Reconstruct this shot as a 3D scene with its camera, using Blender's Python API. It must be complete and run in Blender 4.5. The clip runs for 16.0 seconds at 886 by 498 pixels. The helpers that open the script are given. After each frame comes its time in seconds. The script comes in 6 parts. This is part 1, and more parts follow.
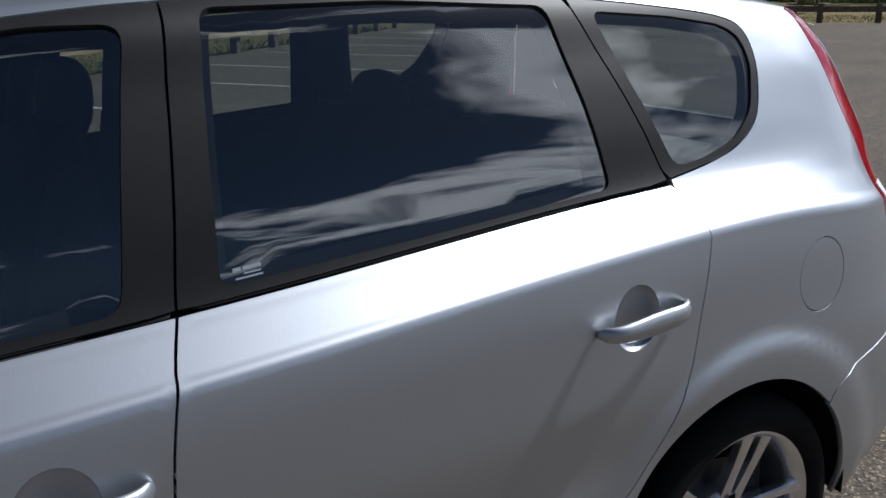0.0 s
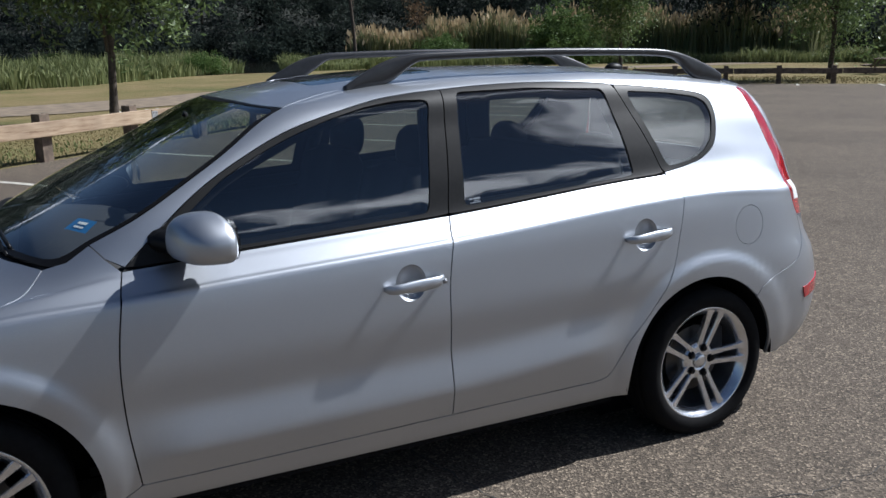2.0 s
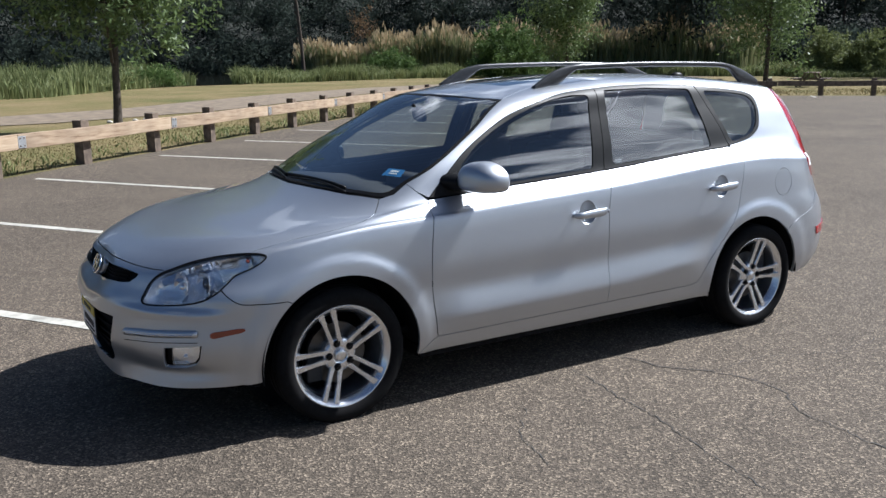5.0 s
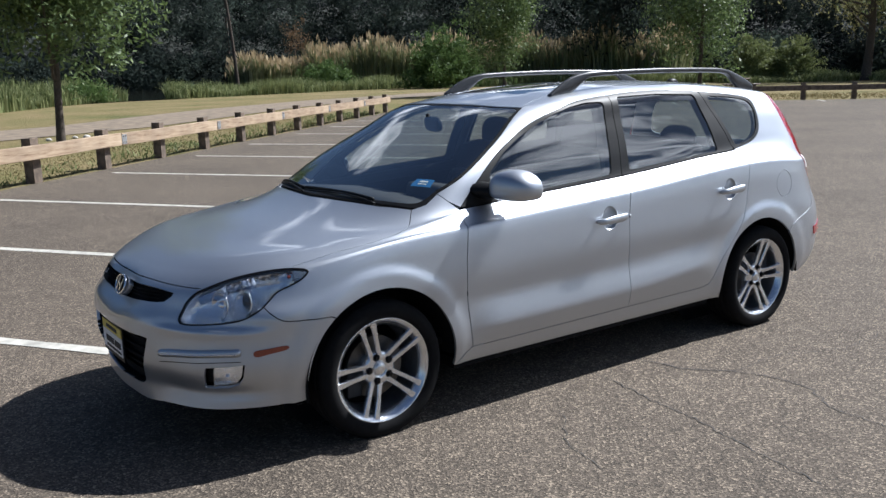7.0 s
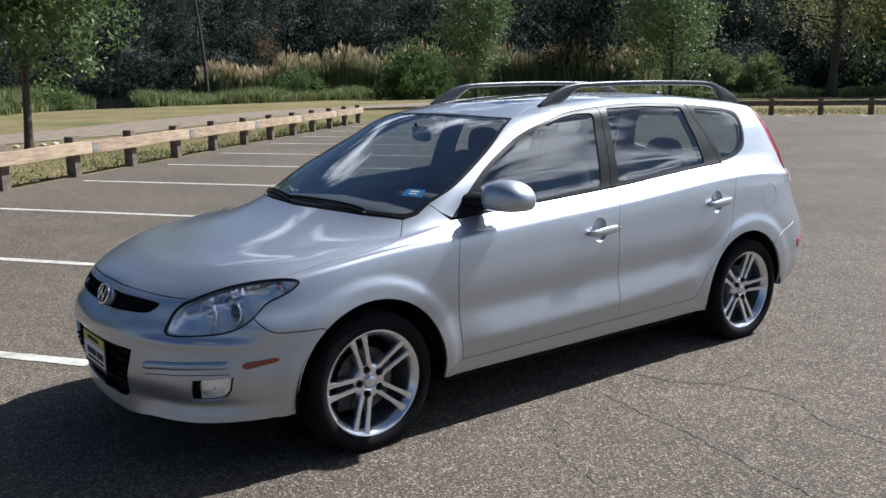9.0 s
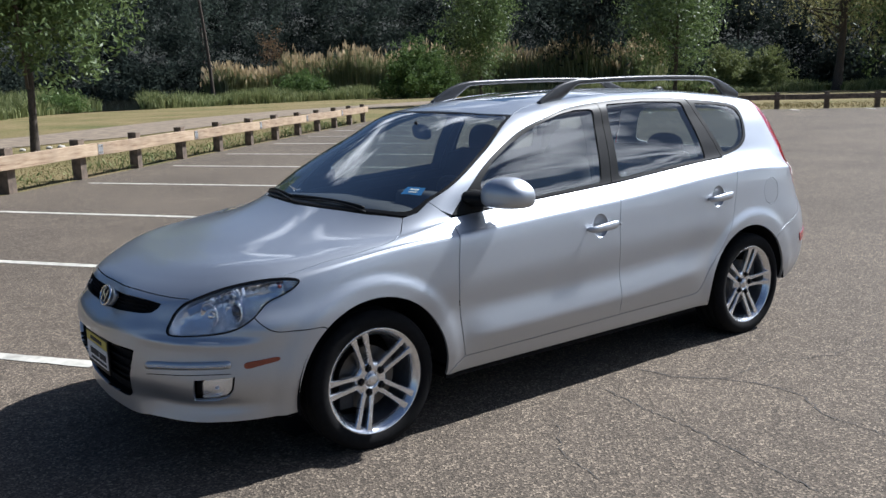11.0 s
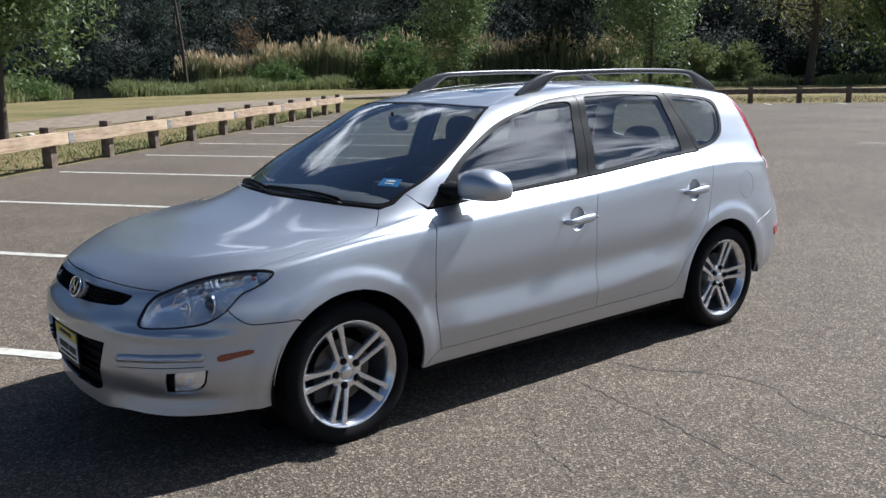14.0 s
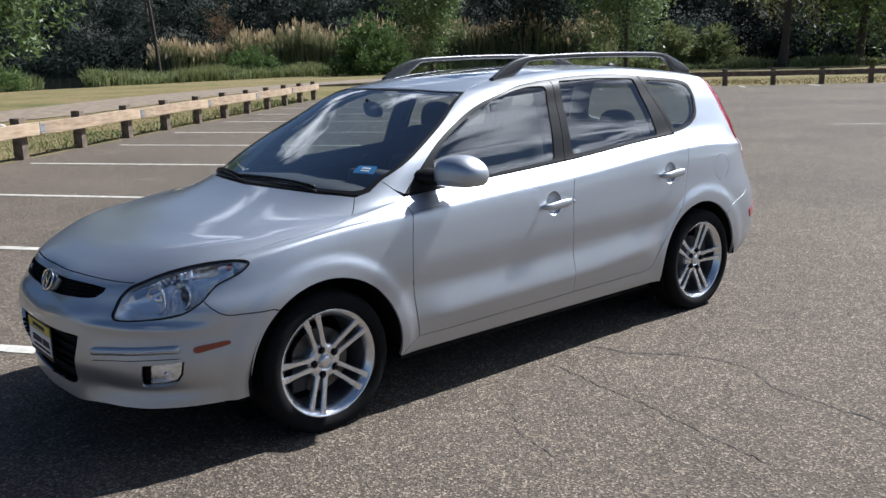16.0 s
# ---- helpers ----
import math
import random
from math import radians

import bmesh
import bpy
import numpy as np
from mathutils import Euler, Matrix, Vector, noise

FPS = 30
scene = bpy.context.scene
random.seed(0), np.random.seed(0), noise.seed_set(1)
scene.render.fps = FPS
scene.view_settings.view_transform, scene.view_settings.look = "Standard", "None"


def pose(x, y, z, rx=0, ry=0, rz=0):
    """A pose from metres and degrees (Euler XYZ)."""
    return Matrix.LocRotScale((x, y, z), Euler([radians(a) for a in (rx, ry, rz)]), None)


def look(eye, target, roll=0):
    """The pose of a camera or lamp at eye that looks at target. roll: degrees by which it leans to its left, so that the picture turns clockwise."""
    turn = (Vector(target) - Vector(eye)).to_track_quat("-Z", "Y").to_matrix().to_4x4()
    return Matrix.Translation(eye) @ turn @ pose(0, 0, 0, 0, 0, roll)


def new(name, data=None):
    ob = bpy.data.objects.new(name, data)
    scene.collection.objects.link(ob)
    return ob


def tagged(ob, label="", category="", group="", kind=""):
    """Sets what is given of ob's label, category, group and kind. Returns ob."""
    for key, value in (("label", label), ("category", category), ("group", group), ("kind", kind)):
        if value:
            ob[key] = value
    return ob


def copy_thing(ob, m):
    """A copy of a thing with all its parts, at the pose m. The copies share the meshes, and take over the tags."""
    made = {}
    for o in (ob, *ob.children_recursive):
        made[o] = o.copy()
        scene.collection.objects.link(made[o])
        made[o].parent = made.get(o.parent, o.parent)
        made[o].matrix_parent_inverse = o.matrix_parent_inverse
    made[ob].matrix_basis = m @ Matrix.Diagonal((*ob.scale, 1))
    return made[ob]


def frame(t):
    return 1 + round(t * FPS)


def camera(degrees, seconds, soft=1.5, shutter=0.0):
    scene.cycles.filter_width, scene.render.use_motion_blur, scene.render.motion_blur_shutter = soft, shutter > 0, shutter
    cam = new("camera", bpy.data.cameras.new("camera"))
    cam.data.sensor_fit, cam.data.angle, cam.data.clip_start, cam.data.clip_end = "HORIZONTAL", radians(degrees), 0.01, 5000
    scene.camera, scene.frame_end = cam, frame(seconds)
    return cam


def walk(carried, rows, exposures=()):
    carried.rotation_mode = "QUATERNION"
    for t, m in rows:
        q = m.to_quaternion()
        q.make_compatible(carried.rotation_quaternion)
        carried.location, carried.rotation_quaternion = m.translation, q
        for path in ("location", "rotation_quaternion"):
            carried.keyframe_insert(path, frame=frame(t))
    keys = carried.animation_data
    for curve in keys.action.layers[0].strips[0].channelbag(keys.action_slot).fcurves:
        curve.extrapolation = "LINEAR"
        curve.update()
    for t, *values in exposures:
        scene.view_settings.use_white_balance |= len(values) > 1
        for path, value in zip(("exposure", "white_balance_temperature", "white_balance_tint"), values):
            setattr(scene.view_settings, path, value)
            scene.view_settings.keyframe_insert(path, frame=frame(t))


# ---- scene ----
cam = camera(53.0, 16.0)
PATH = [
    (0, (-0.075, -1.945, 1.462), (0.937, -0.317, 0.891), -0.4),
    (0.5, (-0.379, -2.198, 1.557), (0.626, -0.539, 1.069), -2.2),
    (1, (-0.592, -2.6, 1.572), (0.39, -0.922, 1.104), -3.4),
    (1.5, (-0.884, -3.065, 1.544), (0.071, -1.361, 1.111), -2.5),
    (2, (-1.161, -3.439, 1.588), (-0.278, -1.7, 1.145), -0.8),
    (2.5, (-1.404, -3.796, 1.591), (-0.576, -2.033, 1.139), -0.2),
    (3, (-1.793, -3.978, 1.594), (-0.95, -2.217, 1.158), -0.0),
    (3.5, (-2.086, -4.198, 1.581), (-1.214, -2.451, 1.149), 0.1),
    (4, (-2.44, -4.285, 1.589), (-1.511, -2.568, 1.15), 0.4),
    (4.5, (-2.733, -4.316, 1.6), (-1.754, -2.624, 1.177), -0.2),
    (7, (-3.275, -4.044, 1.598), (-2.143, -2.444, 1.203), -1.4),
    (7.5, (-3.398, -3.912, 1.6), (-2.208, -2.349, 1.224), -2.0),
    (8, (-3.398, -3.891, 1.6), (-2.198, -2.336, 1.225), -1.5),
    (8.5, (-3.341, -3.922, 1.589), (-2.148, -2.359, 1.218), -0.6),
    (11, (-3.304, -3.967, 1.585), (-2.126, -2.394, 1.21), -1.4),
    (11.5, (-3.297, -3.978, 1.584), (-2.111, -2.411, 1.213), -1.6),
    (12, (-3.284, -3.953, 1.583), (-2.092, -2.39, 1.214), -1.8),
    (12.5, (-3.285, -3.933, 1.584), (-2.087, -2.374, 1.218), -1.7),
    (13, (-3.294, -3.945, 1.588), (-2.117, -2.369, 1.225), -1.5),
    (13.5, (-3.29, -3.945, 1.583), (-2.094, -2.386, 1.207), -1.2),
    (14, (-3.29, -3.938, 1.583), (-2.07, -2.402, 1.188), -0.8),
    (14.5, (-3.291, -3.933, 1.578), (-2.087, -2.39, 1.167), -1.0),
    (15, (-3.29, -3.927, 1.575), (-2.085, -2.385, 1.16), -1.2),
    (15.5, (-3.285, -3.935, 1.588), (-2.053, -2.414, 1.178), -1.5),
    (16, (-3.275, -3.931, 1.582), (-2.023, -2.431, 1.156), -1.4),
]
walk(cam, [(t, look(eye, target, roll)) for t, eye, target, roll in PATH],
     [(0.0, -0.24, 5850, 10), (0.5, -0.57, 5850, 10), (1.0, -0.40, 5850, 10), (1.5, -0.15, 5850, 10), (2.0, 0.14, 5850, 10), (2.5, 0.43, 5850, 10), (3.5, 0.55, 5850, 10), (7.0, 0.54, 5850, 10), (16.0, 0.57, 5850, 10)])

# ---- sky, sun ----
SUN = Vector((0.89, -0.10, 1.0)).normalized()
elevation = math.asin(SUN.z)
world = bpy.data.worlds.new("sky")
scene.world = world
world.use_nodes = True
wn, wl = world.node_tree.nodes, world.node_tree.links
wn.clear()
sky = wn.new("ShaderNodeTexSky")
sky.sky_type, sky.sun_disc = "NISHITA", False
sky.sun_elevation, sky.sun_rotation = elevation, math.atan2(SUN.x, SUN.y)
sky.air_density, sky.dust_density, sky.ozone_density = 0.8, 0.5, 2.0
coord = wn.new("ShaderNodeTexCoord")
# clouds lie on a flat layer: the direction is divided by its height
sep = wn.new("ShaderNodeSeparateXYZ")
wl.new(coord.outputs["Generated"], sep.inputs[0])
lift = wn.new("ShaderNodeMath"); lift.operation = "MAXIMUM"; lift.inputs[1].default_value = 0.0
wl.new(sep.outputs["Z"], lift.inputs[0])
plus = wn.new("ShaderNodeMath"); plus.operation = "ADD"; plus.inputs[1].default_value = 0.16
wl.new(lift.outputs[0], plus.inputs[0])
dx = wn.new("ShaderNodeMath"); dx.operation = "DIVIDE"
dy = wn.new("ShaderNodeMath"); dy.operation = "DIVIDE"
wl.new(sep.outputs["X"], dx.inputs[0]); wl.new(plus.outputs[0], dx.inputs[1])
wl.new(sep.outputs["Y"], dy.inputs[0]); wl.new(plus.outputs[0], dy.inputs[1])
comb = wn.new("ShaderNodeCombineXYZ")
wl.new(dx.outputs[0], comb.inputs[0]); wl.new(dy.outputs[0], comb.inputs[1])
cloud = wn.new("ShaderNodeTexNoise")
cloud.inputs["Scale"].default_value, cloud.inputs["Detail"].default_value = 1.5, 9.0
cloud.inputs["Roughness"].default_value, cloud.inputs["Distortion"].default_value = 0.58, 0.35
drift = wn.new("ShaderNodeVectorMath"); drift.operation = "ADD"
drift.inputs[1].default_value = (21.11, 13.545, 0.0)
wl.new(comb.outputs[0], drift.inputs[0])
wl.new(drift.outputs[0], cloud.inputs["Vector"])
ramp = wn.new("ShaderNodeValToRGB")
# more cloud towards the sun's side of the sky
bias = wn.new("ShaderNodeMath"); bias.operation = "MULTIPLY_ADD"
bias.inputs[1].default_value = 0.10
wl.new(sep.outputs["X"], bias.inputs[0]); wl.new(cloud.outputs["Fac"], bias.inputs[2])
ramp.color_ramp.elements[0].position, ramp.color_ramp.elements[1].position = 0.585, 0.69
wl.new(bias.outputs[0], ramp.inputs["Fac"])
mixc = wn.new("ShaderNodeMix"); mixc.data_type = "RGBA"
wl.new(ramp.outputs["Color"], mixc.inputs["Factor"])
wl.new(sky.outputs[0], mixc.inputs["A"])
mixc.inputs["B"].default_value = (35.0, 35.6, 36.8, 1)
back = wn.new("ShaderNodeBackground"); back.inputs["Strength"].default_value = 0.048
wl.new(mixc.outputs["Result"], back.inputs["Color"])
wout = wn.new("ShaderNodeOutputWorld")
wl.new(back.outputs[0], wout.inputs["Surface"])

sun_data = bpy.data.lights.new("sun", "SUN")
sun_data.energy, sun_data.angle, sun_data.color = 5.6, radians(0.6), (1.0, 0.965, 0.91)
sun = new("sun", sun_data)
sun.matrix_world = look(SUN * 60, (0, 0, 0))

# ---- materials ----
def nodes_of(name):
    m = bpy.data.materials.new(name)
    m.use_nodes = True
    n = m.node_tree.nodes
    return m, n, m.node_tree.links, n["Principled BSDF"]


def noise_node(n, l, scale, detail=4.0, rough=0.55, vec=None, object_space=True):
    t = n.new("ShaderNodeTexNoise")
    t.inputs["Scale"].default_value, t.inputs["Detail"].default_value, t.inputs["Roughness"].default_value = scale, detail, rough
    if vec is None:
        c = n.new("ShaderNodeTexCoord")
        vec = c.outputs["Object"]
    l.new(vec, t.inputs["Vector"])
    return t


def ramp_node(n, l, fac, stops):
    r = n.new("ShaderNodeValToRGB")
    while len(r.color_ramp.elements) < len(stops):
        r.color_ramp.elements.new(0.5)
    for e, (p, c) in zip(r.color_ramp.elements, stops):
        e.position, e.color = p, (*c, 1)
    l.new(fac, r.inputs["Fac"])
    return r


def bump_node(n, l, height, bsdf, strength=0.3, distance=0.01, chain=None):
    b = n.new("ShaderNodeBump")
    b.inputs["Strength"].default_value, b.inputs["Distance"].default_value = strength, distance
    l.new(height, b.inputs["Height"])
    if chain:
        l.new(chain, b.inputs["Normal"])
    l.new(b.outputs[0], bsdf.inputs["Normal"])
    return b.outputs[0]


def plain(name, color, rough=0.5, metal=0.0, vary=0.12, scale=30.0, bump=0.0, coat=0.0, dist=0.002):
    m, n, l, p = nodes_of(name)
    t = noise_node(n, l, scale)
    lo = tuple(max(0.0, c * (1 - vary)) for c in color)
    hi = tuple(min(1.0, c * (1 + vary)) for c in color)
    r = ramp_node(n, l, t.outputs["Fac"], [(0.3, lo), (0.7, hi)])
    l.new(r.outputs[0], p.inputs["Base Color"])
    p.inputs["Roughness"].default_value, p.inputs["Metallic"].default_value = rough, metal
    p.inputs["Coat Weight"].default_value = coat
    if bump:
        bump_node(n, l, t.outputs["Fac"], p, bump, dist)
    return m


def leafy(name, dark, light, trans=0.35, gloss=0.15, rough=0.55):
    m, n, l, p = nodes_of(name)
    g = n.new("ShaderNodeNewGeometry")
    r = ramp_node(n, l, g.outputs["Random Per Island"], [(0.0, dark), (1.0, light)])
    l.new(r.outputs[0], p.inputs["Base Color"])
    p.inputs["Roughness"].default_value = rough
    p.inputs["Specular IOR Level"].default_value = gloss
    tr = n.new("ShaderNodeBsdfTranslucent")
    l.new(r.outputs[0], tr.inputs["Color"])
    mx = n.new("ShaderNodeMixShader")
    mx.inputs[0].default_value = trans
    l.new(p.outputs[0], mx.inputs[1]); l.new(tr.outputs[0], mx.inputs[2])
    l.new(mx.outputs[0], n["Material Output"].inputs["Surface"])
    return m


def make_asphalt():
    m, n, l, p = nodes_of("asphalt")
    stones = n.new("ShaderNodeTexVoronoi")
    stones.inputs["Scale"].default_value = 120.0
    c = n.new("ShaderNodeTexCoord")
    l.new(c.outputs["Object"], stones.inputs["Vector"])
    sepc = n.new("ShaderNodeSeparateColor")
    l.new(stones.outputs["Color"], sepc.inputs[0])
    agg = ramp_node(n, l, sepc.outputs[0], [(0.0, (0.054, 0.045, 0.037)), (0.5, (0.109, 0.090, 0.071)), (0.85, (0.168, 0.138, 0.108)), (1.0, (0.335, 0.276, 0.21))])
    big = noise_node(n, l, 0.35, 5.0, 0.6, c.outputs["Object"])
    tone = ramp_node(n, l, big.outputs["Fac"], [(0.3, (0.74, 0.73, 0.72)), (0.7, (1.1, 1.08, 1.05))])
    mid = noise_node(n, l, 6.0, 6.0, 0.65, c.outputs["Object"])
    tone2 = ramp_node(n, l, mid.outputs["Fac"], [(0.3, (0.82, 0.82, 0.82)), (0.7, (1.1, 1.1, 1.1))])
    m1 = n.new("ShaderNodeMix"); m1.data_type, m1.blend_type = "RGBA", "MULTIPLY"; m1.inputs["Factor"].default_value = 1.0
    l.new(agg.outputs[0], m1.inputs["A"]); l.new(tone.outputs[0], m1.inputs["B"])
    m2 = n.new("ShaderNodeMix"); m2.data_type, m2.blend_type = "RGBA", "MULTIPLY"; m2.inputs["Factor"].default_value = 1.0
    l.new(m1.outputs["Result"], m2.inputs["A"]); l.new(tone2.outputs[0], m2.inputs["B"])
    l.new(m2.outputs["Result"], p.inputs["Base Color"])
    p.inputs["Roughness"].default_value = 0.85
    p.inputs["Specular IOR Level"].default_value = 0.25
    b1 = bump_node(n, l, stones.outputs["Distance"], p, 0.55, 0.006)
    bump_node(n, l, mid.outputs["Fac"], p, 0.35, 0.01, b1)
    return m


def make_ground():
    m, n, l, p = nodes_of("lawn")
    c = n.new("ShaderNodeTexCoord")
    big = noise_node(n, l, 0.22, 7.0, 0.68, c.outputs["Object"])
    fine = noise_node(n, l, 14.0, 6.0, 0.7, c.outputs["Object"])
    col = ramp_node(n, l, big.outputs["Fac"], [(0.34, (0.12, 0.125, 0.052)), (0.45, (0.185, 0.16, 0.075)), (0.56, (0.235, 0.185, 0.098)), (0.70, (0.28, 0.215, 0.13))])
    tone = ramp_node(n, l, fine.outputs["Fac"], [(0.3, (0.55, 0.55, 0.5)), (0.7, (1.2, 1.2, 1.15))])
    m1 = n.new("ShaderNodeMix"); m1.data_type, m1.blend_type = "RGBA", "MULTIPLY"; m1.inputs["Factor"].default_value = 1.0
    l.new(col.outputs[0], m1.inputs["A"]); l.new(tone.outputs[0], m1.inputs["B"])
    l.new(m1.outputs["Result"], p.inputs["Base Color"])
    p.inputs["Roughness"].default_value = 0.9
    p.inputs["Specular IOR Level"].default_value = 0.1
    bump_node(n, l, fine.outputs["Fac"], p, 0.8, 0.05)
    return m


def make_paint():
    # silver metallic lacquer: fine flake, clear coat
    m, n, l, p = nodes_of("silver_paint")
    fl = noise_node(n, l, 900.0, 2.0, 0.5)
    r = ramp_node(n, l, fl.outputs["Fac"], [(0.3, (0.43, 0.453, 0.492)), (0.7, (0.515, 0.54, 0.58))])
    l.new(r.outputs[0], p.inputs["Base Color"])
    p.inputs["Metallic"].default_value, p.inputs["Roughness"].default_value = 0.94, 0.47
    p.inputs["Coat Weight"].default_value, p.inputs["Coat Roughness"].default_value = 1.0, 0.05
    p.inputs["Coat IOR"].default_value = 1.45
    return m


def make_glass(name, tint, rough=0.0, face=0.14):
    # thin tinted pane: see-through with a mirror-like face, more so at a glance
    m, n, l, p = nodes_of(name)
    n.remove(p)
    tr = n.new("ShaderNodeBsdfTransparent"); tr.inputs[0].default_value = (*tint, 1)
    gl = n.new("ShaderNodeBsdfGlossy"); gl.inputs["Roughness"].default_value = rough
    gl.inputs["Color"].default_value = (1, 1, 1, 1)
    lw = n.new("ShaderNodeLayerWeight"); lw.inputs["Blend"].default_value = 0.5
    pw = n.new("ShaderNodeMath"); pw.operation = "POWER"; pw.inputs[1].default_value = 5.0
    l.new(lw.outputs["Facing"], pw.inputs[0])
    ma = n.new("ShaderNodeMath"); ma.operation = "MULTIPLY_ADD"
    ma.inputs[1].default_value, ma.inputs[2].default_value = 1 - face, face
    l.new(pw.outputs[0], ma.inputs[0])
    mx = n.new("ShaderNodeMixShader")
    l.new(ma.outputs[0], mx.inputs[0]); l.new(tr.outputs[0], mx.inputs[1]); l.new(gl.outputs[0], mx.inputs[2])
    l.new(mx.outputs[0], n["Material Output"].inputs["Surface"])
    return m


def make_wood():
    m, n, l, p = nodes_of("timber")
    c = n.new("ShaderNodeTexCoord")
    mp = n.new("ShaderNodeMapping"); mp.inputs["Scale"].default_value = (0.8, 9.0, 9.0)
    l.new(c.outputs["Object"], mp.inputs[0])
    g = noise_node(n, l, 3.0, 8.0, 0.6, mp.outputs[0])
    big = noise_node(n, l, 0.9, 3.0, 0.5, c.outputs["Object"])
    r = ramp_node(n, l, g.outputs["Fac"], [(0.27, (0.20, 0.125, 0.075)), (0.44, (0.38, 0.28, 0.185)), (0.72, (0.52, 0.415, 0.295))])
    r2 = ramp_node(n, l, big.outputs["Fac"], [(0.3, (0.55, 0.52, 0.52)), (0.55, (1.0, 0.97, 0.95)), (0.7, (1.12, 1.1, 1.08))])
    m1 = n.new("ShaderNodeMix"); m1.data_type, m1.blend_type = "RGBA", "MULTIPLY"; m1.inputs["Factor"].default_value = 1.0
    l.new(r.outputs[0], m1.inputs["A"]); l.new(r2.outputs[0], m1.inputs["B"])
    l.new(m1.outputs["Result"], p.inputs["Base Color"])
    p.inputs["Roughness"].default_value = 0.8
    bump_node(n, l, g.outputs["Fac"], p, 0.4, 0.01)
    return m


ASPHALT, LAWN, PAINT, TIMBER = make_asphalt(), make_ground(), make_paint(), make_wood()
POST = plain("post_timber", (0.14, 0.105, 0.078), 0.85, vary=0.45, scale=9.0, bump=0.4)
GRAVEL = plain("path_gravel", (0.20, 0.155, 0.108), 0.9, vary=0.4, scale=2.5, bump=0.3)
LINE = plain("road_paint", (0.46, 0.44, 0.385), 0.75, vary=0.3, scale=11.0, bump=0.2)
LINE_FADED = plain("faded_road_paint", (0.30, 0.285, 0.255), 0.8, vary=0.35, scale=7.0, bump=0.2)
BARK = plain("bark", (0.07, 0.055, 0.042), 0.9, vary=0.4, scale=14.0, bump=0.6)
LEAF = leafy("leaf", (0.055, 0.09, 0.03), (0.20, 0.27, 0.10), 0.30, 0.3, 0.5)
# the far wood's bluish haze is mixed into this leaf colour
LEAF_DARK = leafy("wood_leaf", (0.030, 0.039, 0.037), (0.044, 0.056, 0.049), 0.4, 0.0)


def paint_crown_shading(m, scale, low, high):
    """Paints lit and shaded crown-sized patches into the colour of one mass of leaves."""
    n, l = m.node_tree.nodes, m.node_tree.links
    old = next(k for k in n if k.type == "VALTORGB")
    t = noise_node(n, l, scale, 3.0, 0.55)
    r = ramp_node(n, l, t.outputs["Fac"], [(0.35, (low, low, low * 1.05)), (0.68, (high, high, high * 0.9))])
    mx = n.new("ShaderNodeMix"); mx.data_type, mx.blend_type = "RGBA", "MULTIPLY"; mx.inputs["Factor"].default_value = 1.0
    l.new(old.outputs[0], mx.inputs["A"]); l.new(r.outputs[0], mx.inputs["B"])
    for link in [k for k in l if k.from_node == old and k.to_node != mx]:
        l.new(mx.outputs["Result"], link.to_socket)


paint_crown_shading(LEAF_DARK, 0.17, 0.35, 2.3)
LEAF_AUTUMN = leafy("dry_leaf", (0.17, 0.175, 0.07), (0.40, 0.37, 0.17))
GRASSY = leafy("tall_grass", (0.095, 0.125, 0.045), (0.29, 0.31, 0.14), 0.3)
VERGE = leafy("verge_grass", (0.13, 0.115, 0.05), (0.33, 0.265, 0.135), 0.25)
REED_LEAF = leafy("reed_leaf", (0.10, 0.13, 0.05), (0.26, 0.26, 0.14), 0.3)
PLUME = leafy("reed_plume", (0.33, 0.25, 0.14), (0.58, 0.46, 0.29), 0.3)
SHRUB = leafy("shrub_leaf", (0.05, 0.09, 0.025), (0.15, 0.22, 0.07))
WATER = plain("pond_water", (0.012, 0.013, 0.010), 0.08, vary=0.2, scale=0.6)
STEEL = plain("galvanised", (0.55, 0.56, 0.57), 0.45, 0.8, vary=0.15, scale=20)

BLACK = plain("black_trim", (0.006, 0.006, 0.0065), 0.45, vary=0.2, scale=60)
RUBBER = plain("tyre_rubber", (0.006, 0.006, 0.0065), 0.9, vary=0.3, scale=40, bump=0.15)
DARK = plain("underside", (0.010, 0.010, 0.011), 0.9, vary=0.3, scale=10)
CLOTH = plain("seat_cloth", (0.012, 0.012, 0.014), 0.95, vary=0.25, scale=180, bump=0.2)
PLASTIC = plain("interior_plastic", (0.02, 0.0205, 0.023), 0.7, vary=0.15, scale=50, bump=0.1)
HEADLINER = plain("headliner", (0.09, 0.088, 0.086), 0.95, vary=0.08, scale=60)
CHROME = plain("chrome", (0.82, 0.83, 0.85), 0.12, 1.0, vary=0.04, scale=20)
ALLOY = plain("alloy_wheel", (0.74, 0.75, 0.77), 0.24, 0.85, vary=0.06, scale=30, coat=0.5)
ALLOY_DARK = plain("alloy_barrel", (0.34, 0.35, 0.37), 0.4, 0.85, vary=0.2, scale=12)
DISC = plain("brake_disc", (0.10, 0.095, 0.09), 0.4, 0.9, vary=0.2, scale=25)
SATIN = plain("satin_rail", (0.05, 0.05, 0.052), 0.32, 0.3, vary=0.15, scale=40)
REFLECTOR = plain("lamp_reflector", (0.75, 0.77, 0.80), 0.14, 1.0, vary=0.05, scale=40)
LAMPGREY = plain("lamp_housing", (0.90, 0.91, 0.93), 0.12, 0.75, vary=0.05, scale=26, bump=0.9, dist=0.012)
AMBER = plain("amber_lens", (0.22, 0.033, 0.012), 0.18, vary=0.08, scale=60, coat=0.8)
RED = plain("red_lens", (0.42, 0.012, 0.02), 0.15, vary=0.12, scale=50, coat=1.0)
